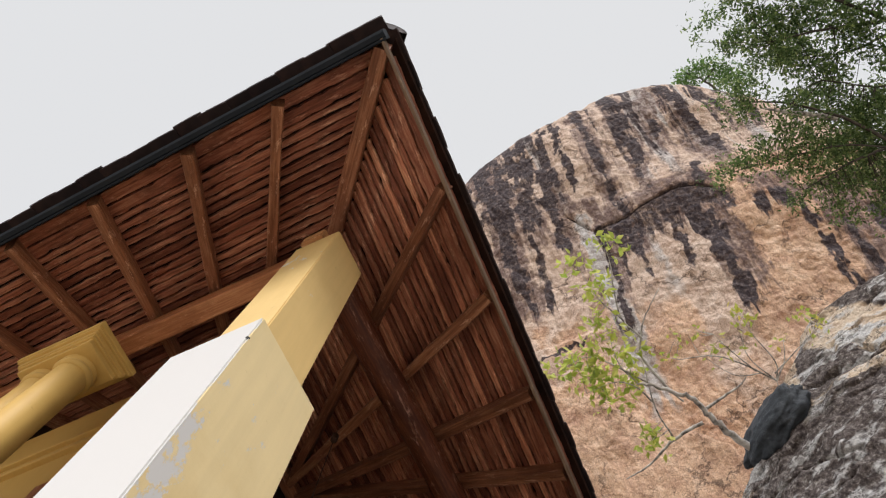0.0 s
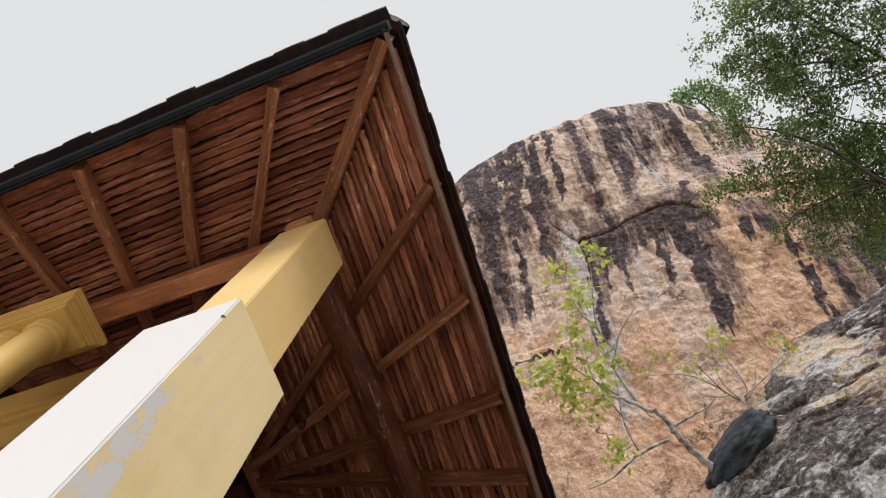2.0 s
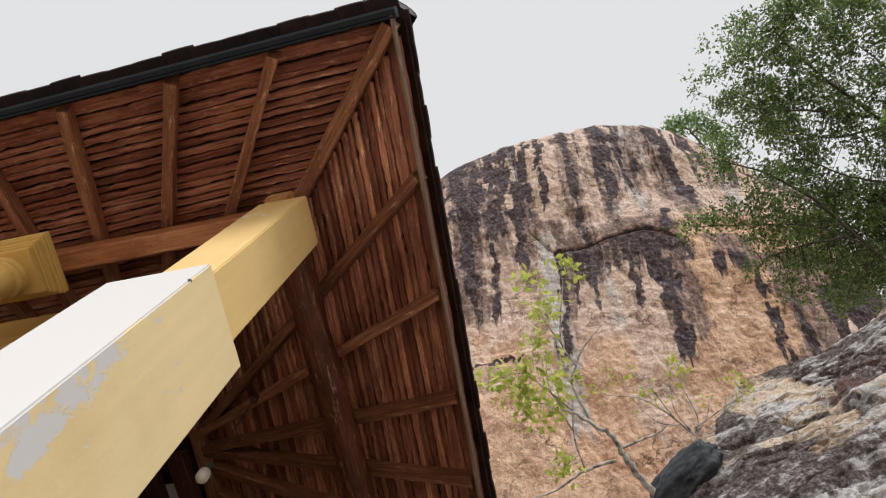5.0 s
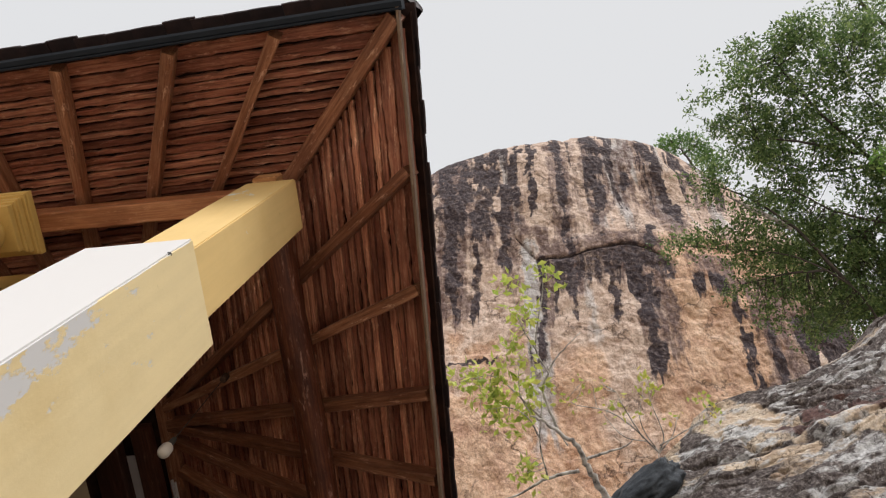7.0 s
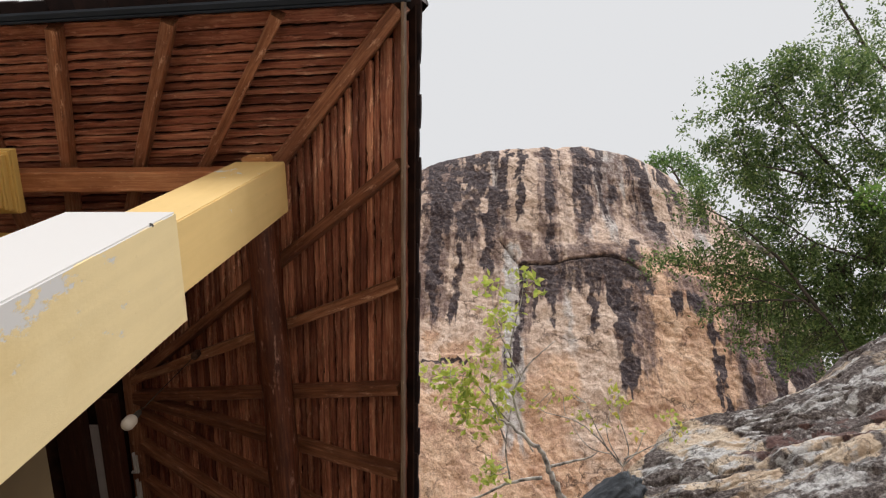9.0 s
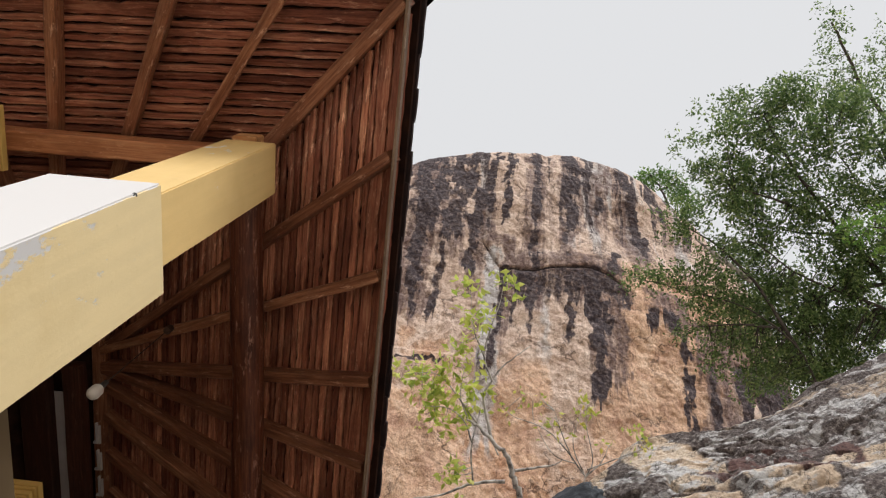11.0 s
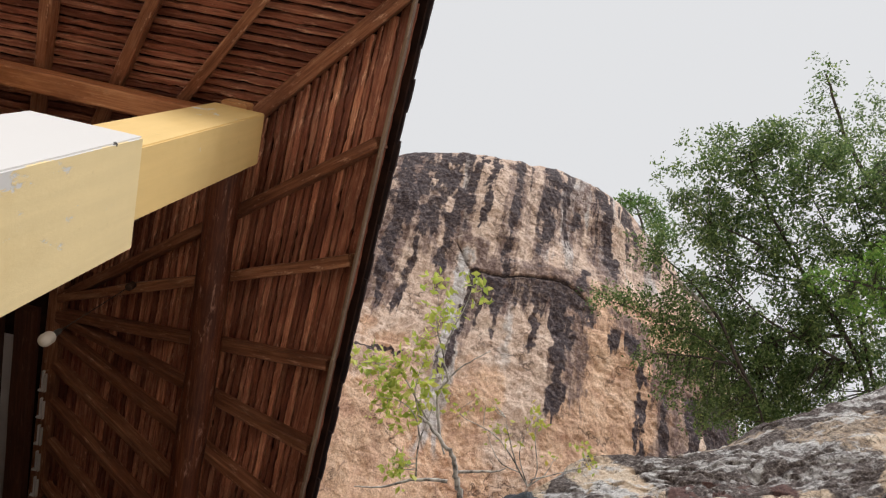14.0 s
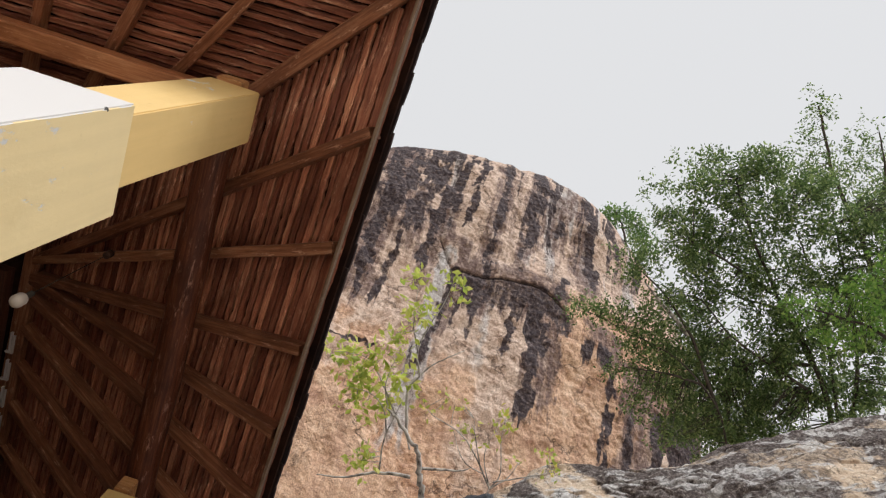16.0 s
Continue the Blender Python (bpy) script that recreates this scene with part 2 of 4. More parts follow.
col = n.mix(n.ramp(vein, [(0.484, (0, 0, 0)), (0.497, (0.8, 0.8, 0.8)), (0.503, (0.8, 0.8, 0.8)), (0.516, (0, 0, 0))]), col, (0.03, 0.022, 0.02))
col = n.mix(0.85, col, n.ramp(n.noise(v, 45.0, 8, 0.8), [(0.36, (0.5, 0.48, 0.47)), (0.5, (1.0, 1.0, 1.0)), (0.66, (1.4, 1.42, 1.44))]), "MULTIPLY")
MAT_BOULDER = n.colour(col).bump(n.mix(0.5, fine, flaky), 0.9, 0.05).mat

n = Nodes("dark_stone", 0.7, 0.3)
v = n.coords((1, 1, 1))
MAT_STONE = n.colour(n.ramp(n.noise(v, 11.0, 10, 0.78), [(0.32, (0.008, 0.010, 0.013)), (0.55, (0.028, 0.033, 0.042)), (0.72, (0.10, 0.105, 0.115))])).bump(n.noise(v, 20.0), 0.5, 0.02).mat


def leaf_mat(name, a, b, c):
    n = Nodes(name, 0.45, 0.4)
    isl = n.put("ShaderNodeNewGeometry").outputs["Random Per Island"]
    col = n.ramp(isl, [(0.0, a), (0.6, b), (1.0, c)])
    n.colour(col)
    tr = n.put("ShaderNodeBsdfTranslucent")
    n.link(col, tr.inputs["Color"])
    mx = n.put("ShaderNodeMixShader")
    mx.inputs["Fac"].default_value = 0.5
    n.link(n.bsdf.outputs[0], mx.inputs[1])
    n.link(tr.outputs[0], mx.inputs[2])
    n.link(mx.outputs[0], n.tree.nodes["Material Output"].inputs["Surface"])
    return n.mat


MAT_LEAF = leaf_mat("tree_leaf", (0.055, 0.098, 0.033), (0.125, 0.20, 0.065), (0.30, 0.38, 0.14))
MAT_LEAF_FAR = leaf_mat("far_leaf", (0.06, 0.13, 0.035), (0.12, 0.22, 0.055), (0.22, 0.32, 0.10))
MAT_LEAF_BRIGHT = leaf_mat("bright_leaf", (0.10, 0.22, 0.04), (0.18, 0.33, 0.06), (0.28, 0.40, 0.10))
MAT_LEAF_SAP = leaf_mat("sapling_leaf", (0.30, 0.40, 0.07), (0.52, 0.58, 0.12), (0.70, 0.68, 0.22))
MAT_LEAF_YELLOW = leaf_mat("yellowing_leaf", (0.34, 0.42, 0.08), (0.52, 0.55, 0.12), (0.68, 0.55, 0.12))
n = Nodes("bark", 0.85, 0.2)
v = n.coords((1, 1, 1))
MAT_BARK = n.colour(n.ramp(n.noise(v, 9.0, 8), [(0.3, (0.03, 0.025, 0.022)), (0.7, (0.10, 0.085, 0.075))])).bump(n.noise(v, 40.0), 0.5, 0.01).mat
n = Nodes("pale_bark", 0.8, 0.25)
v = n.coords((1, 1, 1))
MAT_TWIG = n.colour(n.ramp(n.noise(v, 12.0, 8), [(0.36, (0.10, 0.09, 0.085)), (0.5, (0.42, 0.395, 0.375)), (0.7, (0.68, 0.65, 0.62))])).mat
n = Nodes("bulb_glass", 0.3, 0.5)
MAT_BULB = n.colour((0.62, 0.56, 0.5)).mat
n = Nodes("socket", 0.5, 0.3)
MAT_SOCKET = n.colour((0.05, 0.045, 0.04)).mat
n = Nodes("sand_ground", 0.9, 0.15)
v = n.coords((1, 1, 1))
MAT_GROUND = n.colour(n.ramp(n.noise(v, 1.2, 8), [(0.3, (0.50, 0.43, 0.35)), (0.7, (0.62, 0.55, 0.46))])).bump(n.noise(v, 30.0), 0.4, 0.01).mat


# kept dark so the unseen hall surfaces throw little light back
n = Nodes("dim_floor", 0.6, 0.3)
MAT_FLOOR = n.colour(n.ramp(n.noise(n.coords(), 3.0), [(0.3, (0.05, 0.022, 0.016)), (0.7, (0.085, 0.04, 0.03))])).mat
n = Nodes("dim_inner_wall", 0.8, 0.2)
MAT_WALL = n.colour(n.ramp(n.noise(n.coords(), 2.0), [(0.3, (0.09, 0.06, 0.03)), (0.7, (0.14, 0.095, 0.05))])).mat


# ---- mesh helpers ----
def obj(name, mesh, mat, parent=None, label=""):
    ob = new(name, mesh)
    if mat is not None and not mesh.materials:
        mesh.materials.append(mat)
    if parent is not None:
        ob.parent = parent
    if label:
        ob["label"] = label
    return ob


def part(name, bm, mat, parent=None, label="", smooth=False):
    mesh = bpy.data.meshes.new(name)
    bm.to_mesh(mesh)
    bm.free()
    if smooth:
        mesh.polygons.foreach_set("use_smooth", [True] * len(mesh.polygons))
    return obj(name, mesh, mat, parent, label)


def raw(name, verts, faces, mat, parent=None, label="", smooth=False):
    mesh = bpy.data.meshes.new(name)
    mesh.from_pydata([tuple(p) for p in verts], [], [tuple(q) for q in faces])
    mesh.update()
    if smooth:
        mesh.polygons.foreach_set("use_smooth", [True] * len(mesh.polygons))
    return obj(name, mesh, mat, parent, label)


def group_of(name, at=(0, 0, 0)):
    e = new(name)
    e.location = at
    return e


def box(bm, lo, hi, bevel=0.0, seg=2):
    m = Matrix.Translation([(a + b) / 2 for a, b in zip(lo, hi)]) @ Matrix.Diagonal([b - a for a, b in zip(lo, hi)] + [1])
    made = bmesh.ops.create_cube(bm, size=1.0, matrix=m)["verts"]
    if bevel:
        edges = list({e for p in made for e in p.link_edges})
        bmesh.ops.bevel(bm, geom=edges, offset=bevel, segments=seg, affect="EDGES")


def hash3(i, j, k, seed):
    h = (i * 374761393 + j * 668265263 + k * 2147483647 + seed * 1274126177) & 0xFFFFFFFF
    h = ((h ^ (h >> 13)) * 1274126177) & 0xFFFFFFFF
    return ((h ^ (h >> 16)) & 0xFFFF) / 65535.0


def vnoise(x, y, z, seed=0):
    """Smooth value noise from 0 to 1."""
    x, y, z = (np.asarray(a, float) for a in (x, y, z))
    i, j, k = (np.floor(a).astype(np.int64) for a in (x, y, z))
    u, v, w = x - i, y - j, z - k
    u, v, w = (a * a * (3 - 2 * a) for a in (u, v, w))
    out = 0.0
    for di in (0, 1):
        for dj in (0, 1):
            for dk in (0, 1):
                wt = (u if di else 1 - u) * (v if dj else 1 - v) * (w if dk else 1 - w)
                out = out + wt * hash3(i + di, j + dj, k + dk, seed)
    return out


def fbm(x, y, z, octaves=5, gain=0.5, seed=0):
    total, amp, norm = 0.0, 1.0, 0.0
    for o in range(octaves):
        f = 2.03 ** o
        total = total + amp * vnoise(np.asarray(x) * f + 7.1 * o, np.asarray(y) * f + 3.3 * o, np.asarray(z) * f, seed + o)
        norm += amp
        amp *= gain
    return total / norm


def step01(a, lo, hi):
    t = np.clip((a - lo) / (hi - lo), 0, 1)
    return t * t * (3 - 2 * t)


def timber(name, p, q, wide, deep, mat, parent, up=Vector((0, 0, 1)), wob=0.0, seg=1, bevel=0.006, label=""):
    """A squared timber whose underside runs from p to q; the body lies above it. Its own x axis runs along the grain."""
    p, q = Vector(p), Vector(q)
    x = (q - p).normalized()
    y = up.cross(x).normalized()
    z = x.cross(y)
    length = (q - p).length
    rnd = random.Random(round(abs(p.x) * 1013 + abs(p.y) * 7919 + len(name)))
    verts, faces = [], []
    n = seg + 1
    for i in range(n):
        s = length * i / seg
        j = [rnd.uniform(-wob, wob) for _ in range(4)]
        w = wide / 2
        b = bevel
        ring = [(-w + j[0], b), (-w + b + j[0], 0), (w - b + j[1], 0), (w + j[1], b), (w + j[1], deep), (-w + j[0], deep)]
        verts += [(s, a, c) for a, c in ring]
    for i in range(seg):
        for k in range(6):
            a, b = i * 6 + k, i * 6 + (k + 1) % 6
            faces.append((a, a + 6, b + 6, b))
    faces.append(tuple(range(6)))
    faces.append(tuple(reversed(range((n - 1) * 6, n * 6))))
    ob = raw(name, verts, faces, mat, parent, label)
    ob.matrix_basis = Matrix.Translation(p) @ Matrix((x, y, z)).transposed().to_4x4()
    return ob


def tube(verts, faces, pts, radii, sides=6):
    """Adds a tapered tube along pts to a list of verts and faces."""
    base = len(verts)
    for i, (p, r) in enumerate(zip(pts, radii)):
        p = Vector(p)
        t = (Vector(pts[min(i + 1, len(pts) - 1)]) - Vector(pts[max(i - 1, 0)])).normalized()
        s = t.cross(Vector((0.31, 0.77, 0.55))).normalized()
        u = t.cross(s)
        for k in range(sides):
            a = 2 * math.pi * k / sides
            verts.append(p + r * (math.cos(a) * s + math.sin(a) * u))
    for i in range(len(pts) - 1):
        for k in range(sides):
            a, b = base + i * sides + k, base + i * sides + (k + 1) % sides
            faces.append((a, b, b + sides, a + sides))
    faces.append(tuple(base + (len(pts) - 1) * sides + k for k in range(sides)))


def smooth_path(pts, per=5):
    """A Catmull-Rom curve through pts."""
    pts = [Vector(p) for p in pts]
    ext = [2 * pts[0] - pts[1], *pts, 2 * pts[-1] - pts[-2]]
    out = []
    for i in range(1, len(ext) - 2):
        a, b, c, d = ext[i - 1:i + 3]
        for k in range(per):
            t = k / per
            out.append(0.5 * (2 * b + (c - a) * t + (2 * a - 5 * b + 4 * c - d) * t * t + (3 * b - a - 3 * c + d) * t ** 3))
    out.append(pts[-1])
    return out


def leaves(verts, faces, centre, rnd, long, wide, droop=0.3):
    """One pointed leaf of two folded halves."""
    c = Vector(centre)
    x = Vector((rnd.gauss(0, 1), rnd.gauss(0, 1), rnd.gauss(0, 1) - droop)).normalized()
    y = x.cross(Vector((rnd.gauss(0, 1), rnd.gauss(0, 1), rnd.gauss(0, 1)))).normalized()
    z = x.cross(y)
    k = len(verts)
    s = rnd.uniform(0.7, 1.25)
    a, b = long * s, wide * s
    verts += [c, c + x * a * 0.45 + y * b * 0.5 + z * b * 0.15, c + x * a, c + x * a * 0.45 - y * b * 0.5 + z * b * 0.15]
    faces += [(k, k + 1, k + 2), (k, k + 2, k + 3)]


# ---- the ground ----
bm = bmesh.new()
bmesh.ops.create_grid(bm, x_segments=40, y_segments=40, size=600)
ground = part("ground", bm, MAT_GROUND)
tagged(ground, "pale sandy earth round the shrine", "ground", kind="structure")

# ---- pavilion: plan numbers ----
C = Vector((-0.463, -0.171, 5.2))          # corner of the eaves, underside of the rafters
LEFT = Vector((-1.0, 0.034, 0.0))          # along the end eave
RIGHT = Vector((-0.0328, 1.0, 0.0))        # along the long eave
HIP = Vector((-0.944, 1.0, 0.43567))       # up the hip
TOP = 2.16                                 # where the hip meets the ridge
A = C + TOP * HIP
LONG, SHORT = 6.2, 4.3                     # lengths of the eaves that are built
NL = HIP.cross(LEFT).normalized()
NL = NL if NL.z > 0 else -NL
NR = RIGHT.cross(HIP).normalized()
NR = NR if NR.z > 0 else -NR
DEEP = 0.085


def on_left(u, v, lift=0.0):
    return C + u * LEFT + v * HIP + lift * NL


def on_right(u, v, lift=0.0):
    return C + u * RIGHT + v * HIP + lift * NR


def left_at(x):
    return on_left((C.x - x), 0.0)


def right_at(y):
    return on_right(y - C.y, 0.0)


roof = group_of("roof")
tagged(roof, "hipped clay tile roof on dark stained fanned timber rafters", "roof", kind="structure")

# hip rafters and common rafters
timber("hip_rafter", C + 0.02 * HIP, A, 0.075, 0.10, MAT_RAFTER, roof, seg=8, wob=0.002)
for x in (-1.023, -1.549, -2.123, -2.655, -3.2, -3.75):
    timber("rafter", left_at(x) + 0.03 * HIP, on_left((C.x - x) * 0.185, 2.12), 0.060, DEEP, MAT_RAFTER, roof, NL, 0.004, 10)
RIDGE_Y = (2.17, 2.17, 2.29, 2.31, 2.43, 2.66, 2.94, 3.25, 3.6, 4.0, 4.4, 4.8, 5.2)
EAVE_Y = (0.536, 1.147, 1.729, 2.234, 2.70, 3.12, 3.52, 3.95, 4.35, 4.75, 5.1, 5.5, 5.9)
for ye, yr in zip(EAVE_Y, RIDGE_Y):
    timber("rafter", right_at(ye) + 0.025 * HIP, Vector((A.x, yr, A.z)), 0.060, DEEP, MAT_RAFTER, roof, NR, 0.004, 12)
timber("ridge_beam", A + Vector((0, -0.1, 0.0)), A + Vector((-0.1, 4.2, 0)), 0.10, 0.16, MAT_RAFTER, roof)


def batten(start, end, normal, wide, seed):
    """A rough sawn strip with waney edges; its underside runs from start to end."""
    rnd = random.Random(seed)
    x = (end - start).normalized()
    y = normal.cross(x).normalized()
    length = (end - start).length
    n = max(4, int(length / 0.035))
    verts, faces = [], []
    ph, ph2 = rnd.uniform(0, 9), rnd.uniform(0, 9)
    d1 = d2 = 0.0
    for i in range(n + 1):
        s = length * i / n
        d1, d2 = d1 * 0.4 + rnd.gauss(0, 0.0019), d2 * 0.4 + rnd.gauss(0, 0.0019)
        w1 = wide / 2 + 0.0012 * math.sin(s * 7 + ph) + 0.0008 * math.sin(s * 17 + ph2) + d1 - (0.006 if rnd.random() < 0.06 else 0)
        w2 = wide / 2 + 0.0012 * math.sin(s * 6 + ph2) + 0.0008 * math.sin(s * 19 + ph) + d2 - (0.006 if rnd.random() < 0.06 else 0)
        k = rnd.uniform(-0.002, 0.002) + 0.002 * math.sin(s * 3 + ph)
        verts += [(s, -w1, 0.002 + k), (s, -w1 + 0.0025, k), (s, w2 - 0.0025, k), (s, w2, 0.002 + k), (s, w2, 0.022), (s, -w1, 0.022)]
    for i in range(n):
        for k in range(6):
            a, b = i * 6 + k, i * 6 + (k + 1) % 6
            faces.append((a, a + 6, b + 6, b))
    faces += [tuple(range(6)), tuple(reversed(range(n * 6, n * 6 + 6)))]
    ob = raw("batten", verts, faces, MAT_BATTEN, roof)
    ob.matrix_basis = Matrix.Translation(start) @ Matrix((x, y, normal)).transposed().to_4x4()


rnd = random.Random(4)
k = 0
v = 0.03
while v < TOP - 0.02:
    wide = 0.07 if k < 2 else rnd.uniform(0.029, 0.040)
    lift = DEEP + rnd.uniform(0, 0.004)
    v += wide / 2
    lim = SHORT * (1 - v / TOP)
    if lim > 0.15:
        batten(on_left(0.005, v, lift), on_left(lim, v, lift), NL, wide, 100 + k)
    batten(on_right(0.005, v, lift), on_right(LONG - v, v, lift), NR, wide, 300 + k)
    v += wide / 2 + rnd.uniform(0.006, 0.014)
    k += 1

# near-black sheet between the battens and the tiles
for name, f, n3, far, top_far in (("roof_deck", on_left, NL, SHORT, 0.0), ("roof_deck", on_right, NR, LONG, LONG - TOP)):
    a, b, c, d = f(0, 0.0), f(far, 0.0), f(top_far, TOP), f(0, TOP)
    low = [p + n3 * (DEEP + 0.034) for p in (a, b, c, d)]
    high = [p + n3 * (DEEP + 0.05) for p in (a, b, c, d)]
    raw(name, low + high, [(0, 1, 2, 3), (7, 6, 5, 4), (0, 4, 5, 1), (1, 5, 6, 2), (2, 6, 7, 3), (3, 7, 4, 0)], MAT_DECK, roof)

# eave boards
timber("gutter", C + Vector((0.03, -0.035, -0.015)), C + SHORT * LEFT + Vector((0, -0.035, -0.015)), 0.045, 0.12, MAT_GUTTER, roof, bevel=0.012, label="dark painted eave board")
timber("gutter_lip", C + Vector((0.03, -0.012, -0.022)), C + SHORT * LEFT + Vector((0, -0.012, -0.022)), 0.012, 0.03, MAT_GUTTER, roof, bevel=0.003)
timber("eave_board", C + Vector((0.008, -0.02, -0.02)), C + LONG * RIGHT + Vector((0.008, 0, -0.012)), 0.015, 0.09, MAT_EAVE, roof, seg=20, wob=0.001, bevel=0.003, label="weathered pale timber eave board")


def tile_mesh(wide, long, curve):
    """A clay tile, gently arched across, with a thick lip."""
    verts, faces = [], []
    n = 6
    for layer in (0.0, 0.012):
        for yy in (0.0, long):
            for i in range(n + 1):
                t = i / n * 2 - 1
                verts.append((t * wide / 2, yy, curve * (1 - t * t) + layer))
    m = n + 1
    for i in range(n):
        faces.append((i, i + m, i + m + 1, i + 1))
        faces.append((2 * m + i, 2 * m + i + 1, 3 * m + i + 1, 3 * m + i))
        faces.append((i, i + 1, 2 * m + i + 1, 2 * m + i))
        faces.append((m + i, 3 * m + i, 3 * m + i + 1, m + i + 1))
    faces += [(0, 2 * m, 3 * m, m), (n, m + n, 3 * m + n, 2 * m + n)]
    mesh = bpy.data.meshes.new("tile")
    mesh.from_pydata(verts, [], faces)
    mesh.materials.append(MAT_TILE)
    return mesh


TILE = tile_mesh(0.165, 0.30, 0.005)
rnd = random.Random(8)


def tile_rows(f, n3, along, far, jut_out):
    """Tiles in courses up one slope; those at the eave jut out unevenly."""
    up = (HIP - along * (HIP.dot(along) / along.length_squared)).normalized()
    x = along.normalized()
    if x.cross(up).dot(n3) < 0:
        x = -x
    run = HIP.dot(up)
    course = count = 0
    rest_v, rest_f = [], []
    vv = -jut_out
    while vv < TOP * run:
        v = vv / run
        u = 0.04
        while u < far - max(0, v) * (1 if along is RIGHT else far / TOP):
            jut = rnd.uniform(-0.009, 0.009)
            p = f(u, 0) + up * (vv + jut) + n3 * (DEEP + 0.055 + rnd.uniform(0, 0.004) + 0.007 * (count % 2)) + along * (max(0, v) * HIP.dot(along) / along.length_squared)
            spot = Matrix.Translation(p) @ Matrix((x, up, n3)).transposed().to_4x4() @ pose(0, 0, 0, 3.0, rnd.uniform(-0.6, 0.6), rnd.uniform(-1.2, 1.2))
            if course < 2:
                ob = new("tile", TILE)
                ob.parent = roof
                ob.matrix_basis = spot
            else:
                k0 = len(rest_v)
                rest_v.extend(spot @ q.co for q in TILE.vertices)
                rest_f.extend(tuple(k0 + i for i in f3.vertices) for f3 in TILE.polygons)
            count += 1
            u += 0.15 + rnd.uniform(-0.012, 0.012)
        vv += 0.26
        course += 1
    raw("tile_field", rest_v, rest_f, MAT_TILE, roof)["kind"] = "stuff"


tile_rows(on_left, NL, LEFT, SHORT, 0.058)
tile_rows(on_right, NR, RIGHT, LONG, 0.010)

# ridge tiles over the hip
for i in range(9):
    p = C + HIP * (-0.05 + i * 0.25) + Vector((0, 0, DEEP + 0.07))
    hx = HIP.normalized()
    verts, faces = [], []
    for s, r in ((0.0, 0.084), (0.33, 0.07)):
        for th in (0.0, 0.018):
            for k in range(9):
                a = math.pi * k / 8
                verts.append((s, (r - th) * math.cos(a), (r - th) * 0.8 * math.sin(a)))
    for k in range(8):
        faces += [(k, k + 1, 19 + k, 18 + k), (9 + k, 27 + k, 28 + k, 10 + k), (k, 9 + k, 10 + k, k + 1)]
    if i == 0:
        faces.append(tuple(range(9)))
    ob = raw("hip_tile", verts, faces, MAT_TILE, roof, smooth=False)
    yv = Vector((0, 0, 1)).cross(hx).normalized()
    ob.matrix_basis = Matrix.Translation(p) @ Matrix((hx, yv, hx.cross(yv))).transposed().to_4x4()

# the far half of the roof, out of sight behind the ridge
back = [Vector((A.x, A.y, A.z + 0.1)), Vector((A.x - 0.1, A.y + 4.2, A.z + 0.1)), Vector((2 * A.x - C.x - 0.2, C.y + LONG, C.z)), Vector((2 * A.x - C.x, C.y + 0.1, C.z))]
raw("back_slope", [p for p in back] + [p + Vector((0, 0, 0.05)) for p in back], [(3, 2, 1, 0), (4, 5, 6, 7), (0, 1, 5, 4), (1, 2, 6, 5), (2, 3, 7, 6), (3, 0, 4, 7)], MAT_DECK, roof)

# ---- plates and beams ----
def log_beam(p, q, r):
    verts, faces = [], []
    n = 26
    p, q = Vector(p), Vector(q)
    pts = [(0, 0.006 * math.sin(i * 0.7), 0.004 * math.sin(i * 1.1)) for i in range(n + 1)]
    length = (q - p).length
    pts = [(length * i / n, y, z) for i, (_, y, z) in enumerate(pts)]
    tube(verts, faces, pts, [r * (1 + 0.04 * math.sin(i * 1.7)) for i in range(n + 1)], 16)
    faces.append(tuple(reversed(range(16))))
    ob = raw("log_beam", verts, faces, MAT_LOG, smooth=True)
    x = (q - p).normalized()
    y = Vector((0, 0, 1)).cross(x)
    ob.matrix_basis = Matrix.Translation(p) @ Matrix((x, y, x.cross(y))).transposed().to_4x4()
    return ob


log = log_beam((-1.262, 0.62, 5.405), (-1.235, 5.9, 5.405), 0.088)
tagged(log, "dark red brown round log wall plate, scuffed", "beam")
beam = group_of("timber_beam")
tagged(beam, "orange brown squared timber beam on the columns", "beam")
timber("beam_body", (-1.15, 0.665, 5.33), (-4.6, 0.675, 5.33), 0.105, 0.16, MAT_BEAM, beam, seg=14, wob=0.002)


# ---- pillars and columns ----
def pillar(mx, my, w, wu, inset, z1, zt, label, chip=False):
    """A square plastered pillar, thicker below, with a narrower shaft above."""
    thing = group_of("pillar", (mx - w / 2, my + w / 2, 0))
    bm = bmesh.new()
    box(bm, (-w / 2, -w / 2, -0.02), (w / 2, w / 2, z1), 0.005, 2)
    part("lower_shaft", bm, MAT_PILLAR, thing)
    bm = bmesh.new()
    x1, y0 = w / 2 - inset, -w / 2 + inset
    box(bm, (x1 - wu, y0, z1 - 0.05), (x1, y0 + wu, zt), 0.005, 2)
    part("upper_shaft", bm, MAT_PILLAR_TOP_SHADED, thing)
    bm = bmesh.new()
    box(bm, (x1 - wu + 0.03, y0 - 0.02, zt), (x1 - 0.095, y0 + 0.1, zt + 0.12), 0.006)
    part("packing_block", bm, MAT_BLOCK, thing, "pale rough wooden block")
    if chip:
        bm = bmesh.new()
        bmesh.ops.create_icosphere(bm, subdivisions=2, radius=1.0)
        for q in bm.verts:
            q.co = Vector((q.co.x * 0.007, q.co.y * 0.008, q.co.z * 0.011)) * (1 + 0.35 * noise.noise(q.co * 2.3))
        ob = part("chipped_spot", bm, MAT_SOCKET, thing, "dark chipped spot on the corner")
        ob.location = (w / 2 - 0.006, -w / 2 + 0.006, z1 - 0.16)
    tagged(thing, label, "pillar")
    return thing


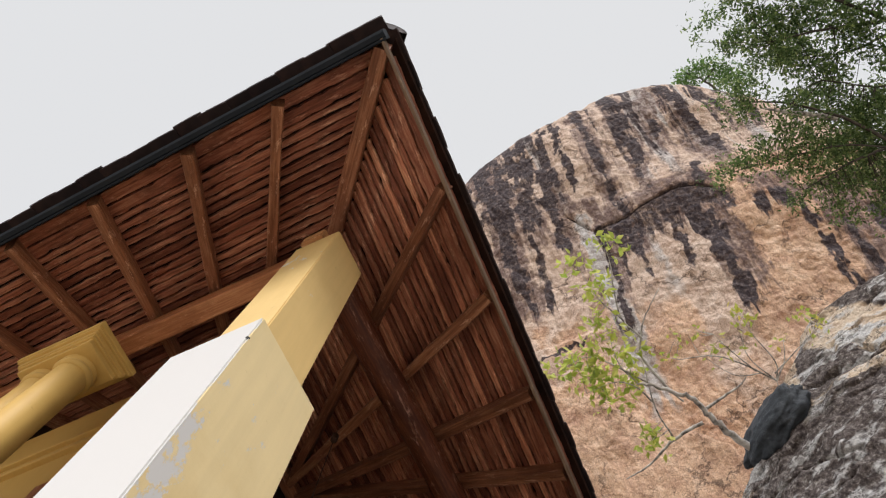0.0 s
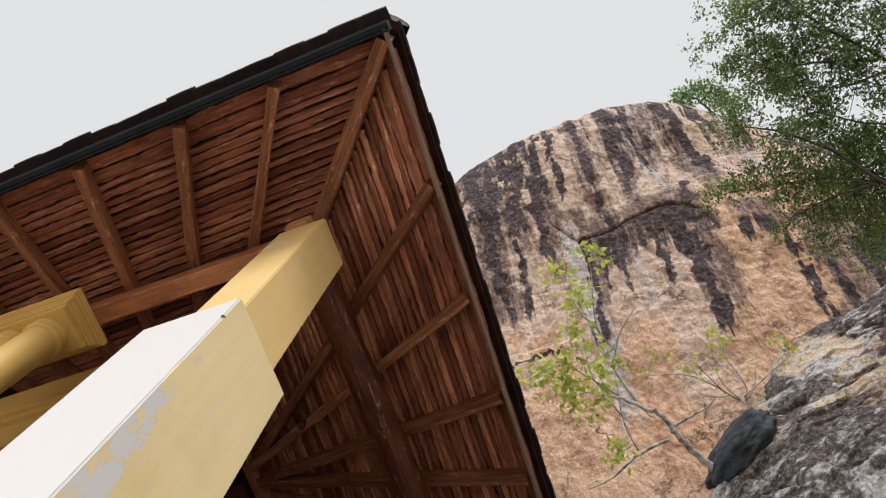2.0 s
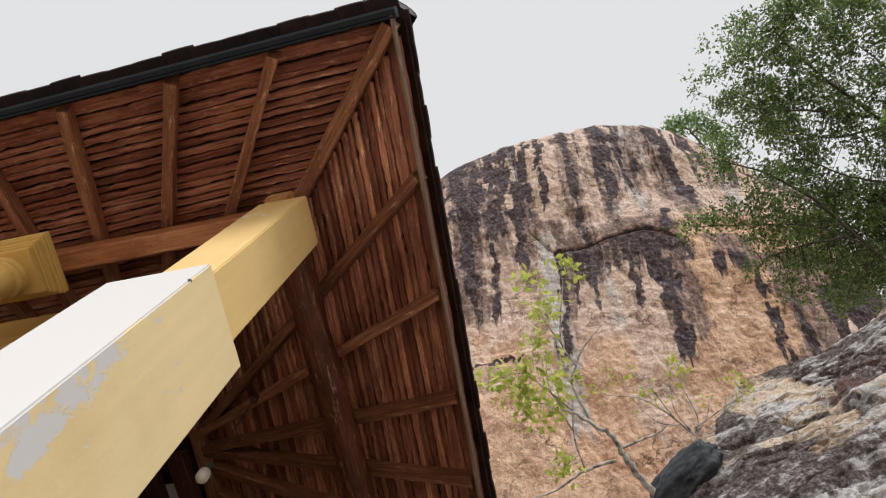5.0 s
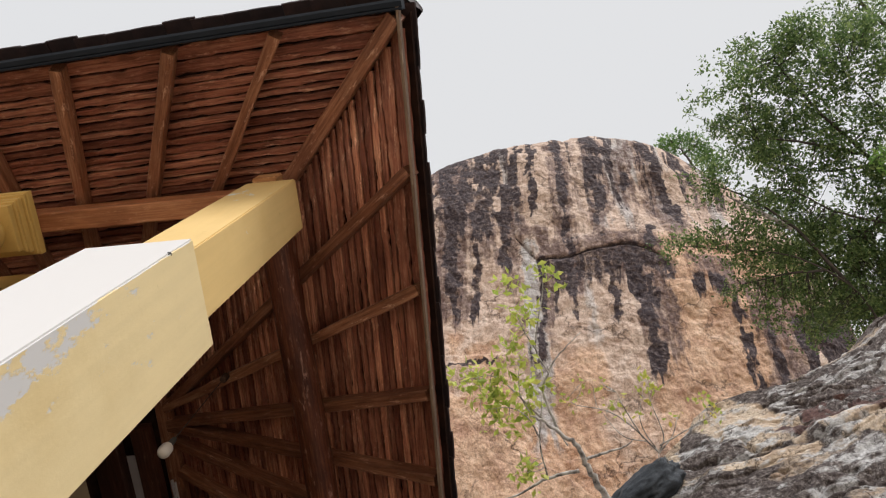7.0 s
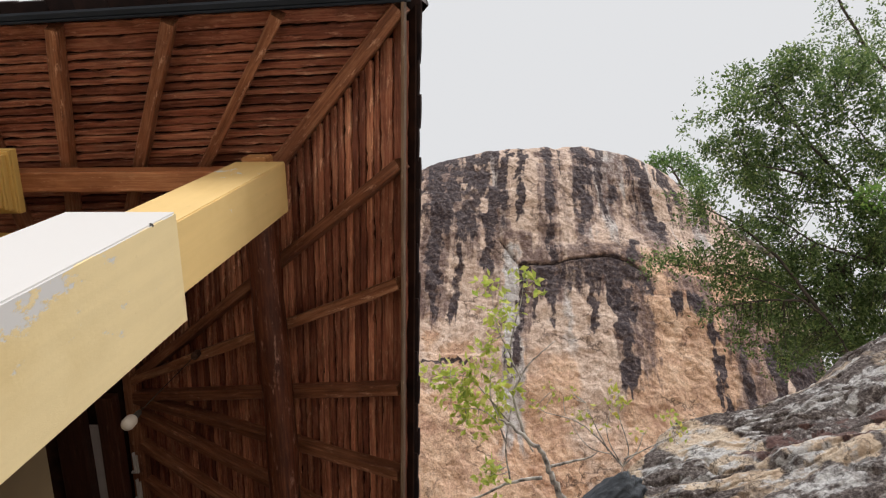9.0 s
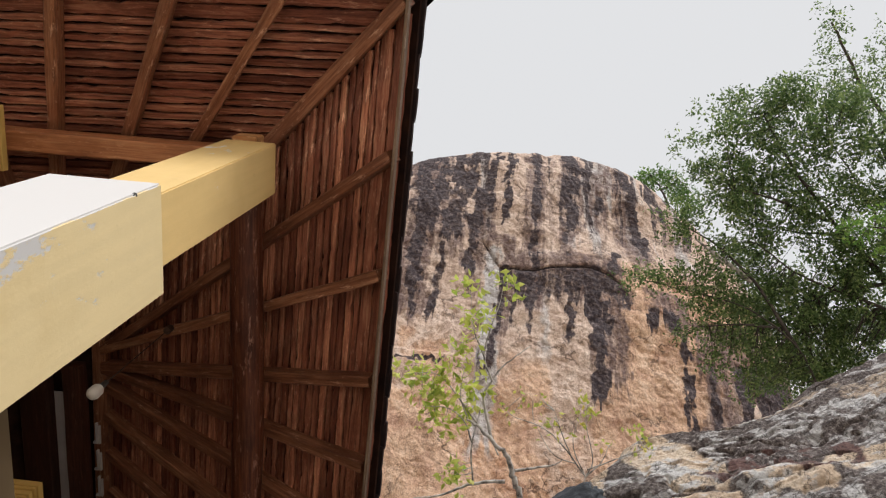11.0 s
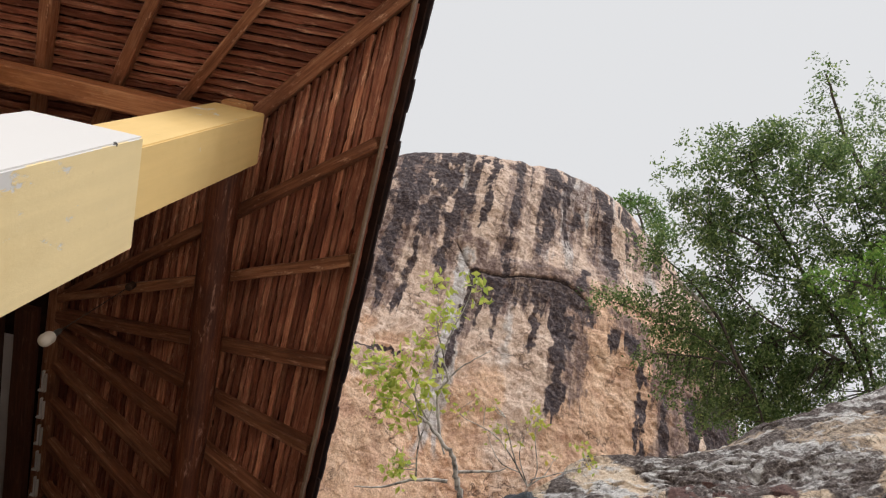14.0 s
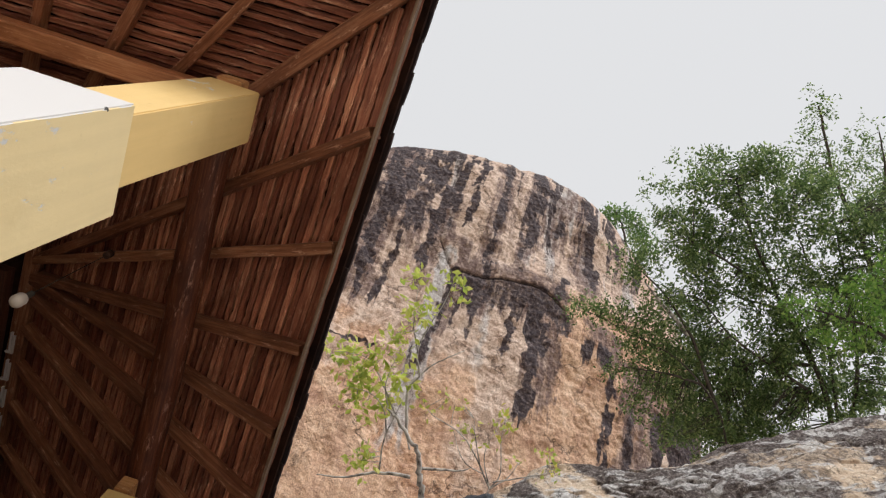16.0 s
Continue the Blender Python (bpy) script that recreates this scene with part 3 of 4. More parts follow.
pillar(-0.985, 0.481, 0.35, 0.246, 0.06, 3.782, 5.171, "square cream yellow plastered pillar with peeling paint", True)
pillar(-1.07, 2.80, 0.35, 0.21, 0.06, 3.4, 5.171, "square cream yellow plastered pillar under the log plate")


def turned(rows, sides=40):
    verts, faces = [], []
    for r, z in rows:
        verts += [(r * math.cos(2 * math.pi * k / sides), r * math.sin(2 * math.pi * k / sides), z) for k in range(sides)]
    for i in range(len(rows) - 1):
        for k in range(sides):
            a, b = i * sides + k, i * sides + (k + 1) % sides
            faces.append((a, b, b + sides, a + sides))
    return verts, faces


def column_pair(name, x, y, shafts, label, drop=0.0):
    thing = group_of(name, (x, y, -drop))
    tagged(thing, label, "column")
    for cx in shafts:
        verts, faces = turned([(0.115, -0.02), (0.112, 1.0), (0.098, 2.6), (0.082, 4.78)])
        ob = raw("shaft", verts, faces, MAT_COLUMN, thing, smooth=True)
        ob.location = (cx, 0, 0)
        verts, faces = turned([(0.082, 4.775), (0.095, 4.78), (0.099, 4.795), (0.095, 4.81), (0.086, 4.815), (0.086, 4.825), (0.094, 4.832), (0.096, 4.845), (0.092, 4.87)])
        ob = raw("neck_ring", verts, faces, MAT_COLUMN, thing, smooth=True)
        ob.location = (cx, 0, 0)
    lo, hi = min(shafts) - 0.10, max(shafts) + 0.14
    bm = bmesh.new()
    for grow, z0, z1 in ((0.0, 4.85, 4.885), (0.012, 4.885, 4.90), (0.02, 4.90, 4.93), (0.034, 4.93, 4.945), (0.042, 4.945, 4.985)):
        box(bm, (lo - grow, -0.115 - grow, z0), (hi + grow, 0.105 + grow, z1), 0.003, 1)
    if not drop:
        box(bm, (lo + 0.04, -0.06, 4.98), (-0.06, 0.05, 5.33), 0.003, 1)
    part("capital", bm, MAT_COLUMN, thing, "stepped square ochre capital")
    return thing


column_pair("twin_columns", -2.445, 0.60, (0.0, -0.19), "pair of round ochre columns under one moulded square capital")
column_pair("twin_columns", -2.34, 2.50, (0.0, -0.19), "round ochre columns inside the hall in shade", 0.08)
lintel = group_of("lintel")
tagged(lintel, "ochre plastered lintel with a stepped moulding", "lintel")
for y0, y1, z0, z1 in ((0.915, 1.15, 4.93, 5.25), (0.94, 1.15, 4.88, 4.93), (0.97, 1.15, 4.5, 4.88)):
    bm = bmesh.new()
    box(bm, (-4.55, y0, z0), (-2.45, y1, z1), 0.004, 1)
    part("course", bm, MAT_COLUMN, lintel)
timber("door_post", (-2.62, 0.935, -0.02), (-2.62, 0.935, 4.48), 0.09, 0.08, MAT_BEAM, None, Vector((0, 1, 0)), 0.001, 6)
tagged(bpy.data.objects["door_post"], "brown stained timber post below the lintel", "post")

# unseen floor and inner walls, added dark to keep bounced light off the roof
def slab(name, lo, hi, mat, label, category):
    bm = bmesh.new()
    box(bm, lo, hi)
    return tagged(part(name, bm, mat), label, category, kind="structure")


slab("floor", (-4.6, 0.45, -0.05), (-0.95, 6.0, 0.32), MAT_FLOOR, "unseen dark red floor, added to cut bounced light in the hall", "floor")
slab("wall_west", (-4.8, 0.5, 0.3), (-4.6, 6.0, 5.3), MAT_WALL, "unseen dull ochre wall, added to keep bounced light out of the hall", "wall")
slab("wall_east", (-1.3, 0.9, 0.3), (-1.12, 5.8, 3.2), MAT_WALL, "unseen dull ochre wall, added to keep bounced light out of the hall", "wall")
slab("wall_south", (-4.6, 0.62, 0.3), (-1.4, 0.78, 3.2), MAT_WALL, "unseen dull ochre wall, added to keep bounced light out of the hall", "wall")
slab("wall_north", (-4.6, 5.8, 0.3), (-0.95, 6.0, 5.6), MAT_WALL, "unseen dull ochre wall, added to keep bounced light out of the hall", "wall")

# ---- ridge side: ceiling boards and lamp ----
ceiling = slab("ceiling", (-3.6, 2.45, 6.02), (-2.66, 4.6, 6.05), MAT_PANEL, "off white ceiling panel in shade", "ceiling")
for x0, x1 in ((-2.95, -2.76), (-2.65, -2.53), (-3.4, -3.2)):
    ob = timber("ceiling_joist", ((x0 + x1) / 2, 2.2, 5.93), ((x0 + x1) / 2, 4.8, 5.93), x1 - x0, 0.09, MAT_TIE, None, Vector((0, 0, 1)), 0.002, 8)
    tagged(ob, "dark timber joist under the ceiling", "joist")
# pale strips painted in for daylight through the fretwork openings
for i in range(5):
    fret = group_of("fretwork", (-2.47, 2.62 + i * 0.2, 5.98))
    tagged(fret, "small pale strips standing in for bright fretwork openings beside the ridge", "fretwork", group="fretwork panels by the ridge")
    for k, (x0, y0, x1, y1) in enumerate(((0, 0, 0.012, 0.15), (0.02, 0.02, 0.028, 0.15), (-0.02, 0.138, 0.0, 0.15))):
        bm = bmesh.new()
        box(bm, (x0, y0, 0), (x1, y1, 0.02))
        part("strip", bm, MAT_PANEL, fret)

lamp = group_of("pendant_bulb", (-1.851, 1.80, 4.9))
tagged(lamp, "unlit white round bulb hanging on a cord", "lamp")
bm = bmesh.new()
bmesh.ops.create_uvsphere(bm, u_segments=20, v_segments=12, radius=0.036)
for q in bm.verts:
    q.co.z += 0.014 if q.co.z > 0 else -0.014
    q.co.x *= 0.92
    q.co.y *= 0.92
part("bulb", bm, MAT_BULB, lamp, smooth=True)
verts, faces = [], []
tube(verts, faces, [(0, 0, 0.04), (0, 0, 0.11)], [0.018, 0.014], 12)
raw("socket", verts, faces, MAT_SOCKET, lamp)
verts, faces = [], []
tube(verts, faces, [(0, 0, 0.1), (0.0, 0, 0.93)], [0.0025, 0.0025], 6)
raw("cord", verts, faces, MAT_SOCKET, lamp)


peg = group_of("peg", (-1.79, 1.742, 5.585))
tagged(peg, "short round wooden peg stub on a rafter", "peg")
verts, faces = turned([(0.0, 0.0), (0.016, 0.0), (0.021, 0.003), (0.021, 0.06)], 16)
raw("peg_body", verts, faces, MAT_EAVE, peg)

# ---- rocks ----
def rock_slab(name, origin, ax, ay, az3, hw, a0, top, base, b0, front, behind, na, nb, seed, relief, paint, mat, power=2.5, step=1.5, low=-1.5):
    """A leaning boulder: a rounded slab in the plane (ax, ay), its face towards az3. top(a) is its crest; it runs down to base."""
    origin, ax, ay, az3 = (np.array(p, float) for p in (origin, ax, ay, az3))
    s = np.linspace(-1, 1, na)
    a = a0 + hw * np.sign(s) * np.abs(s) ** 0.95
    crest = top(a)
    side = np.clip(1 - np.abs(s) ** 4, 0, 1) ** 0.5
    nlow = max(6, nb // 8)
    q = np.concatenate([np.linspace(0, 1, nlow, endpoint=False), np.linspace(1, 2, nb)])
    S, Q = np.meshgrid(s, q)
    Aa = np.broadcast_to(a, S.shape)
    Cr = np.broadcast_to(crest, S.shape)
    lowl = np.minimum(low, Cr - 0.3)
    Qt = np.clip(Q - 1, 0, 1)
    Qt = np.sin(Qt * math.pi / 2) * 0.5 + Qt * 0.5
    Bb = np.where(Q < 1, base + (lowl - base) * Q, lowl + (Cr - lowl) * Qt)
    rise = np.clip((Bb - b0) / np.maximum(Cr - b0, 0.2), 0, 1)
    round_off = np.sqrt(np.clip(1 - rise ** (2 * power), 0, 1)) * np.broadcast_to(side, S.shape)
    Hf = front * round_off
    P = origin + Aa[..., None] * ax + Bb[..., None] * ay + Hf[..., None] * az3
    d = relief(Aa, Bb, P)
    keep = np.clip(round_off * 1.6, 0.25, 1)
    P = P + (d * keep)[..., None] * az3 + (0.35 * d * (1 - keep))[..., None] * ay
    rows, cols = S.shape
    verts = P.reshape(-1, 3)
    # back shell, coarse
    idx = np.arange(rows * cols).reshape(rows, cols)
    faces = np.stack([idx[:-1, :-1], idx[:-1, 1:], idx[1:, 1:], idx[1:, :-1]], -1).reshape(-1, 4)
    Pb = origin + Aa[..., None] * ax + Bb[..., None] * ay - (behind * round_off)[..., None] * az3
    Pb[-1] = P[-1]
    Pb[:, 0] = P[:, 0]
    Pb[:, -1] = P[:, -1]
    r_idx = list(range(0, rows, max(1, rows // 40)))
    if r_idx[-1] != rows - 1:
        r_idx.append(rows - 1)
    Pc = Pb[r_idx]
    vb = Pc.reshape(-1, 3)
    ib = np.arange(len(vb)).reshape(len(r_idx), cols) + len(verts)
    fb = np.stack([ib[:-1, :-1], ib[1:, :-1], ib[1:, 1:], ib[:-1, 1:]], -1).reshape(-1, 4)
    allv = np.concatenate([verts, vb])
    allf = np.concatenate([faces, fb])
    mesh = bpy.data.meshes.new(name)
    mesh.vertices.add(len(allv))
    mesh.vertices.foreach_set("co", allv.ravel())
    mesh.loops.add(allf.size)
    mesh.loops.foreach_set("vertex_index", allf.ravel().astype(np.int32))
    mesh.polygons.add(len(allf))
    mesh.polygons.foreach_set("loop_start", np.arange(0, allf.size, 4, dtype=np.int32))
    mesh.update(calc_edges=True)
    mesh.validate()
    mesh.polygons.foreach_set("use_smooth", [True] * len(mesh.polygons))
    for key, val in paint(Aa, Bb, d).items():
        at = mesh.attributes.new(key, "FLOAT", "POINT")
        full = np.zeros(len(allv))
        full[:len(verts)] = np.clip(val, 0, 1).ravel()
        at.data.foreach_set("value", full.astype(np.float32))
    mesh.materials.append(mat)
    return new(name, mesh)


def cliff_top(a):
    left = np.clip((1.0 - a) / 9.2, 0, 1)
    right = np.clip((a - 1.0) / 7.7, 0, 1)
    f = np.where(a < 1.0, (1 - left ** 2.1) ** (1 / 2.1), (1 - right ** 2.3) ** (1 / 2.3))
    bumps = 0.35 * (fbm(a * 0.45, 0 * a, 0 * a, 4, 0.5, 11) - 0.5) + 0.28 * np.exp(-((a - 1.7) / 0.62) ** 4) + 0.36 * np.exp(-((a - 3.7) / 1.8) ** 4) + 0.12 * step01(-a, 2.0, 3.5)
    return 4.0 + 10.25 * f + bumps


def crack_b(a):
    """Height of the carved drip ledge across the face."""
    return np.interp(a, (-1.1, -0.42, 0.58, 1.42, 2.18, 2.83, 4.0), (8.4, 7.17, 7.31, 7.5, 7.56, 7.44, 6.6)) + 0.1 * (fbm(a * 2.5, 0 * a, 0 * a, 3, 0.5, 19) - 0.5)


def cliff_relief(a, b, P):
    big = (fbm(a * 0.16, b * 0.13, 0 * a, 4, 0.5, 21) - 0.5) * 1.6
    mid = (fbm(a * 0.8, b * 0.5, 0 * a, 5, 0.55, 31) - 0.5) * 0.38
    ridged = (1 - np.abs(fbm(a * 1.3, b * 1.6, 0 * a, 5, 0.55, 41) * 2 - 1)) * 0.09
    fine = (fbm(a * 5, b * 4, 0 * a, 3, 0.6, 51) - 0.5) * 0.07
    cb = crack_b(a)
    on = step01(a, -1.1, -0.95) * (1 - step01(a, 3.0, 3.6))
    groove = -0.16 * np.exp(-((b - cb) / 0.04) ** 2) * on
    lip = 0.03 * step01(b, cb - 0.02, cb + 0.08) * (1 - step01(b, cb + 0.1, cb + 1.6)) * on
    ledge = 0.5 * (1 - step01(b, 3.55, 3.8)) * (1 - step01(a, -1.7, -0.9))
    tb = b * 1.15 + 0.25 * a + 2.6 * fbm(a * 0.55, b * 0.35, 0 * a, 4, 0.55, 101)
    fr = tb - np.floor(tb)
    terrace = 0.036 * np.where(fr < 0.86, fr / 0.86, (1 - fr) / 0.14) * fbm(a * 0.9, b * 0.9, 0 * a, 3, 0.5, 111)
    tc = 2.3 * a + 0.55 * b + 3.6 * fbm(a * 0.9, b * 0.8, 0 * a, 4, 0.58, 121)
    fc = tc - np.floor(tc)
    flakes = 0.05 * np.where(fc < 0.8, fc / 0.8, (1 - fc) / 0.2) * fbm(a * 1.7, b * 1.5, 0 * a, 3, 0.5, 131)
    shelf = 1.9 * (1 - step01(b + 0.75 * (a + 3.0) + 0.5 * (fbm(a * 2, b * 2, 0 * a, 3, 0.5, 141) - 0.5), 1.05, 1.35))
    return big + mid + ridged + fine + terrace + flakes + groove + lip + 0.5 * ledge + shelf


def cliff_paint(a, b, d):
    wav = (fbm(a * 0.9, b * 0.35, 0 * a, 4, 0.5, 61) - 0.5) * 0.9
    x = a + wav + 0.04 * (b - 8)
    n1 = fbm(x * 1.9, b * 0.10, 0 * a, 4, 0.55, 71)
    n2 = fbm(x * 5.0, b * 0.22, 0 * a, 3, 0.55, 81)
    rough = fbm(a * 3.2, b * 2.6, 0 * a, 4, 0.6, 91)
    cb = crack_b(a)
    up = step01(b, 7.2, 9.2)
    near_top = step01(b, 11.6, 13.4)
    s = 0.70 * n1 + 0.32 * n2 + 0.22 * (rough - 0.5) + 0.05 * near_top
    upper = step01(s, 0.57, 0.66) * up * (0.3 + 0.6 * step01(-a, 0.9, 1.9))
    upper = np.maximum(upper, step01(n2 + 0.3 * (rough - 0.5), 0.6, 0.7) * 0.6 * step01(b, 10, 12))
    upper = np.maximum(upper, step01(b + 1.2 * (rough - 0.5), cliff_top(a) - 0.55, cliff_top(a) - 0.1) * step01(-a, 0.2, 1.2) * 0.9)
    left_zone = step01(-a, 0.9, 1.8) * step01(b, 7.4, 9.5) * step01(rough + 0.4 * n2, 0.58, 0.75)
    dark = np.maximum(upper, left_zone * 0.6)

    def streak(pos, wide, lo, hi, lean=0.0):
        c = pos + lean * (hi - b) + 0.28 * (fbm(b * 0.8, 0 * b + pos, 0 * b, 3, 0.5, 7) - 0.5)
        w = wide * (0.55 + 0.9 * fbm(b * 1.4, 0 * b + pos * 3, 0 * b, 3, 0.5, 17))
        threads = fbm((a + 0.5 * wav) * 6.5, b * 0.22, 0 * a + pos, 4, 0.6, 27)
        w = w + 0.34 * (threads - 0.5)
        end = lo + 2.2 * (threads - 0.5)
        return step01(w - np.abs(a - c) + 0.45 * (rough - 0.5), -0.13, 0.15) * step01(b, end - 0.3, end + 0.6) * (1 - step01(b, hi - 0.15, hi + 0.3))

    for pos, wide, lo, hi, lean, amount in ((-3.4, 0.24, 5.0, 14.6, 0.05, 1), (-2.1, 0.34, 7.6, 10.0, 0.0, 0.9), (-2.16, 0.22, 10.0, 14.6, 0.0, 1), (-1.75, 0.18, 10.0, 14.6, 0.0, 1),
                                            (-1.3, 0.2, 6.6, 10.8, -0.03, 1), (-0.92, 0.17, 8.7, 14.6, 0.0, 1), (-0.4, 0.16, 8.9, 14.6, 0.0, 1), (0.5, 0.19, 7.4, 14.6, 0.02, 1),
                                            (1.78, 0.27, 9.6, 14.6, -0.015, 1), (1.68, 0.2, 7.9, 10.2, 0.0, 0.7), (2.4, 0.17, 11.0, 14.6, -0.03, 0.9), (2.72, 0.32, 10.4, 11.6, 0.0, 0.9),
                                            (3.5, 0.26, 8.6, 14.6, 0.14, 1), (-2.75, 0.2, 8.4, 14.6, 0.0, 0.9), (-4.4, 0.3, 6.0, 14.6, 0.0, 0.9), (4.3, 0.2, 10.0, 14.6, 0.2, 0.7)):
        dark = np.maximum(dark, amount * streak(pos, wide, lo, hi, lean) * (0.72 + 0.28 * step01(rough, 0.35, 0.6)))
    lower = streak(-0.31, 0.2, 3.2, 7.2, -0.07)
    for pos, wide, lo, hi, lean, amount in ((0.1, 0.12, 5.0, 7.2, 0.0, 0.8), (0.6, 0.16, 5.2, 7.3, 0.0, 0.9), (1.8, 0.13, 4.4, 7.4, -0.03, 0.85), (2.44, 0.26, 2.6, 7.55, 0.035, 1),
                                            (3.15, 0.14, 5.0, 8.6, -0.09, 1), (5.18, 0.15, 0.5, 5.6, 0.0, 1), (6.8, 0.28, 0.5, 5.0, 0.0, 1), (5.9, 0.13, 0.3, 4.8, 0.0, 0.9), (7.5, 0.35, -1.0, 5.5, 0.0, 1), (8.2, 0.35, -1.0, 5.0, 0.0, 1), (4.5, 0.5, 5.4, 6.4, 0.0, 0.8),
                                            (-2.3, 0.14, 4.6, 8.0, 0.0, 0.8), (-3.9, 0.2, 3.6, 8.0, 0.0, 0.9)):
        lower = np.maximum(lower, amount * streak(pos, wide, lo, hi, lean))
    drip = 0.25 + 3.4 * np.clip(fbm(a * 2.6, 0 * a, 0 * a, 4, 0.6, 37) - 0.38, 0, 1)
    drips = (1 - step01(cb - b, drip - 0.15, drip + 0.25)) * step01(cb - b, 0.0, 0.06) * step01(a, -0.3, 0.0) * (1 - step01(a, 3.5, 4.0))
    thin = step01(fbm((a + wav) * 3.6, b * 0.07, 0 * a, 4, 0.6, 47) + 0.12 * (rough - 0.5), 0.555, 0.62) * step01(b, 8.2, 10.4)
    dark = np.maximum.reduce([dark, drips * 0.6, thin * 0.62])
    band = np.exp(-((b - cb + 0.55) / 0.55) ** 2) * step01(a, -0.2, 0.3) * (1 - step01(a, 3.6, 4.2)) * step01(rough, 0.42, 0.6)
    crack = np.exp(-((b - cb) / 0.05) ** 2) * step01(a, -1.1, -0.95) * (1 - step01(a, 3.0, 3.6))
    fissure = np.exp(-((b - 3.3 - 0.16 * (a + 2.5) - 0.5 * (rough - 0.5)) / 0.07) ** 2) * step01(a, -3.9, -3.5) * (1 - step01(a, -1.9, -1.5))
    dark = np.maximum.reduce([dark, lower, band * 0.85, crack, fissure])
    wash = 0.2 * up + 0.25 * step01(n1, 0.45, 0.6) * step01(b, 5.0, 8.0) + 0.2 * step01(-a, 1.5, 3.0) * step01(b, 8.0, 10.0)
    for pos, wide, lo, hi in ((2.0, 0.9, 6.2, 8.2), (0.4, 0.7, 5.6, 8.0), (2.9, 0.6, 3.0, 8.2), (-0.5, 0.6, 4.0, 8.6), (4.7, 0.7, 5.4, 7.2), (-3.0, 0.5, 4.4, 9.0), (6.4, 0.9, -0.5, 6.5), (7.9, 0.9, -1.5, 6.0)):
        wash = np.maximum(wash, 0.62 * streak(pos, wide, lo, hi))
    for pos, wide, lo, hi, lean in ((-3.4, 0.5, 4.6, 14.0, 0.05), (-2.1, 0.55, 6.8, 10.4, 0.0), (-1.1, 0.45, 5.6, 11.0, 0.0), (0.5, 0.42, 7.2, 13.0, 0.02), (1.75, 0.5, 7.6, 13.5, -0.015), (2.7, 0.55, 9.4, 13.0, 0.0), (3.3, 0.5, 7.8, 13.6, 0.14)):
        wash = np.maximum(wash, 0.58 * streak(pos, wide, lo, hi, lean))
    pale = streak(-0.45, 0.32, 0.6, 5.0, -0.03) * 0.8
    bleached = streak(-0.72, 0.2, 3.6, 8.0, 0.02)
    pale = np.maximum(pale, bleached)
    pale = np.maximum(pale, streak(1.0, 0.18, 3.8, 6.4) * 0.6)
    pale = np.maximum(pale, step01(fbm(x * 2.7 + 5, b * 0.15, 0 * a, 3, 0.5, 95), 0.56, 0.7) * 0.7 * up)
    orange = step01(fbm(a * 0.5, b * 0.3, 0 * a, 4, 0.55, 97) + 0.10 * step01(-b, -6.0, -1.0) + 0.07 * step01(-a, 0.5, 2.5) + 0.22 * step01(a, 4.6, 5.6) + 0.2 * (1 - step01(b + 0.75 * (a + 3.0), 1.0, 1.4)), 0.5, 0.66)
    dark, wash = dark * (1 - 0.85 * bleached), wash * (1 - bleached)
    return {"dark": dark, "pale": pale, "orange": orange * (0.75 - 0.55 * up), "wash": wash}


cliff = rock_slab("cliff", (0.663, 11.70, 18.79), (0.9983, 0.0579, 0.0081), (0.0224, -0.5073, 0.8615), (0.054, -0.8598, -0.5077),
                  8.9, -0.1, cliff_top, -21.6, 3.0, 1.6, 7.0, 640, 640, 5, cliff_relief, cliff_paint, MAT_CLIFF)
tagged(cliff, "huge overhanging tan rock with black water streaks", "cliff", kind="structure")

B_A = (-4.2, -3.4, -2.6, -2.2, -1.8, -1.1, -0.57, 0.0, 0.65, 1.3, 1.9, 2.8, 3.6, 4.4)
B_B = (-5.0, -3.6, -1.4, -0.28, 0.62, 0.86, 1.29, 1.92, 2.68, 3.42, 3.78, 3.6, 2.4, -1.5)


def boulder_top(a):
    return np.interp(a, B_A, B_B) + 0.14 * (fbm(a * 2.2, 0 * a, 0 * a, 4, 0.55, 13) - 0.5)


def boulder_seam(a):
    """The bedding joint that runs across the face."""
    return -1.14 + 0.36 * (a + 1.92) + 0.12 * np.sin(a * 2.3)


def boulder_relief(a, b, P):
    t = b - 0.35 * a
    strata = 0.2 * (1 - np.abs(fbm(a * 0.4, t * 0.8, 0 * a, 4, 0.5, 23) * 2 - 1))
    big = (fbm(a * 0.6, b * 0.6, 0 * a, 3, 0.5, 33) - 0.5) * 0.38
    fine = (fbm(a * 6, t * 7, 0 * a, 5, 0.6, 43) - 0.5) * 0.11 - 0.05 * step01(1 - np.abs(fbm(a * 1.3, t * 3.2, 0 * a, 3, 0.5, 143) * 2 - 1), 0.93, 1.0)
    seam = -0.07 * np.exp(-((b - boulder_seam(a)) / 0.05) ** 2)
    lens = 0.03 * (1 - step01(((a + 0.45) / 0.42) ** 2 + ((b + 0.68) / 0.3) ** 2 + 1.2 * (fbm(a * 2, b * 2, 0 * a, 3, 0.5, 44) - 0.5), 0.6, 1.1))
    return strata + big + fine + seam + lens


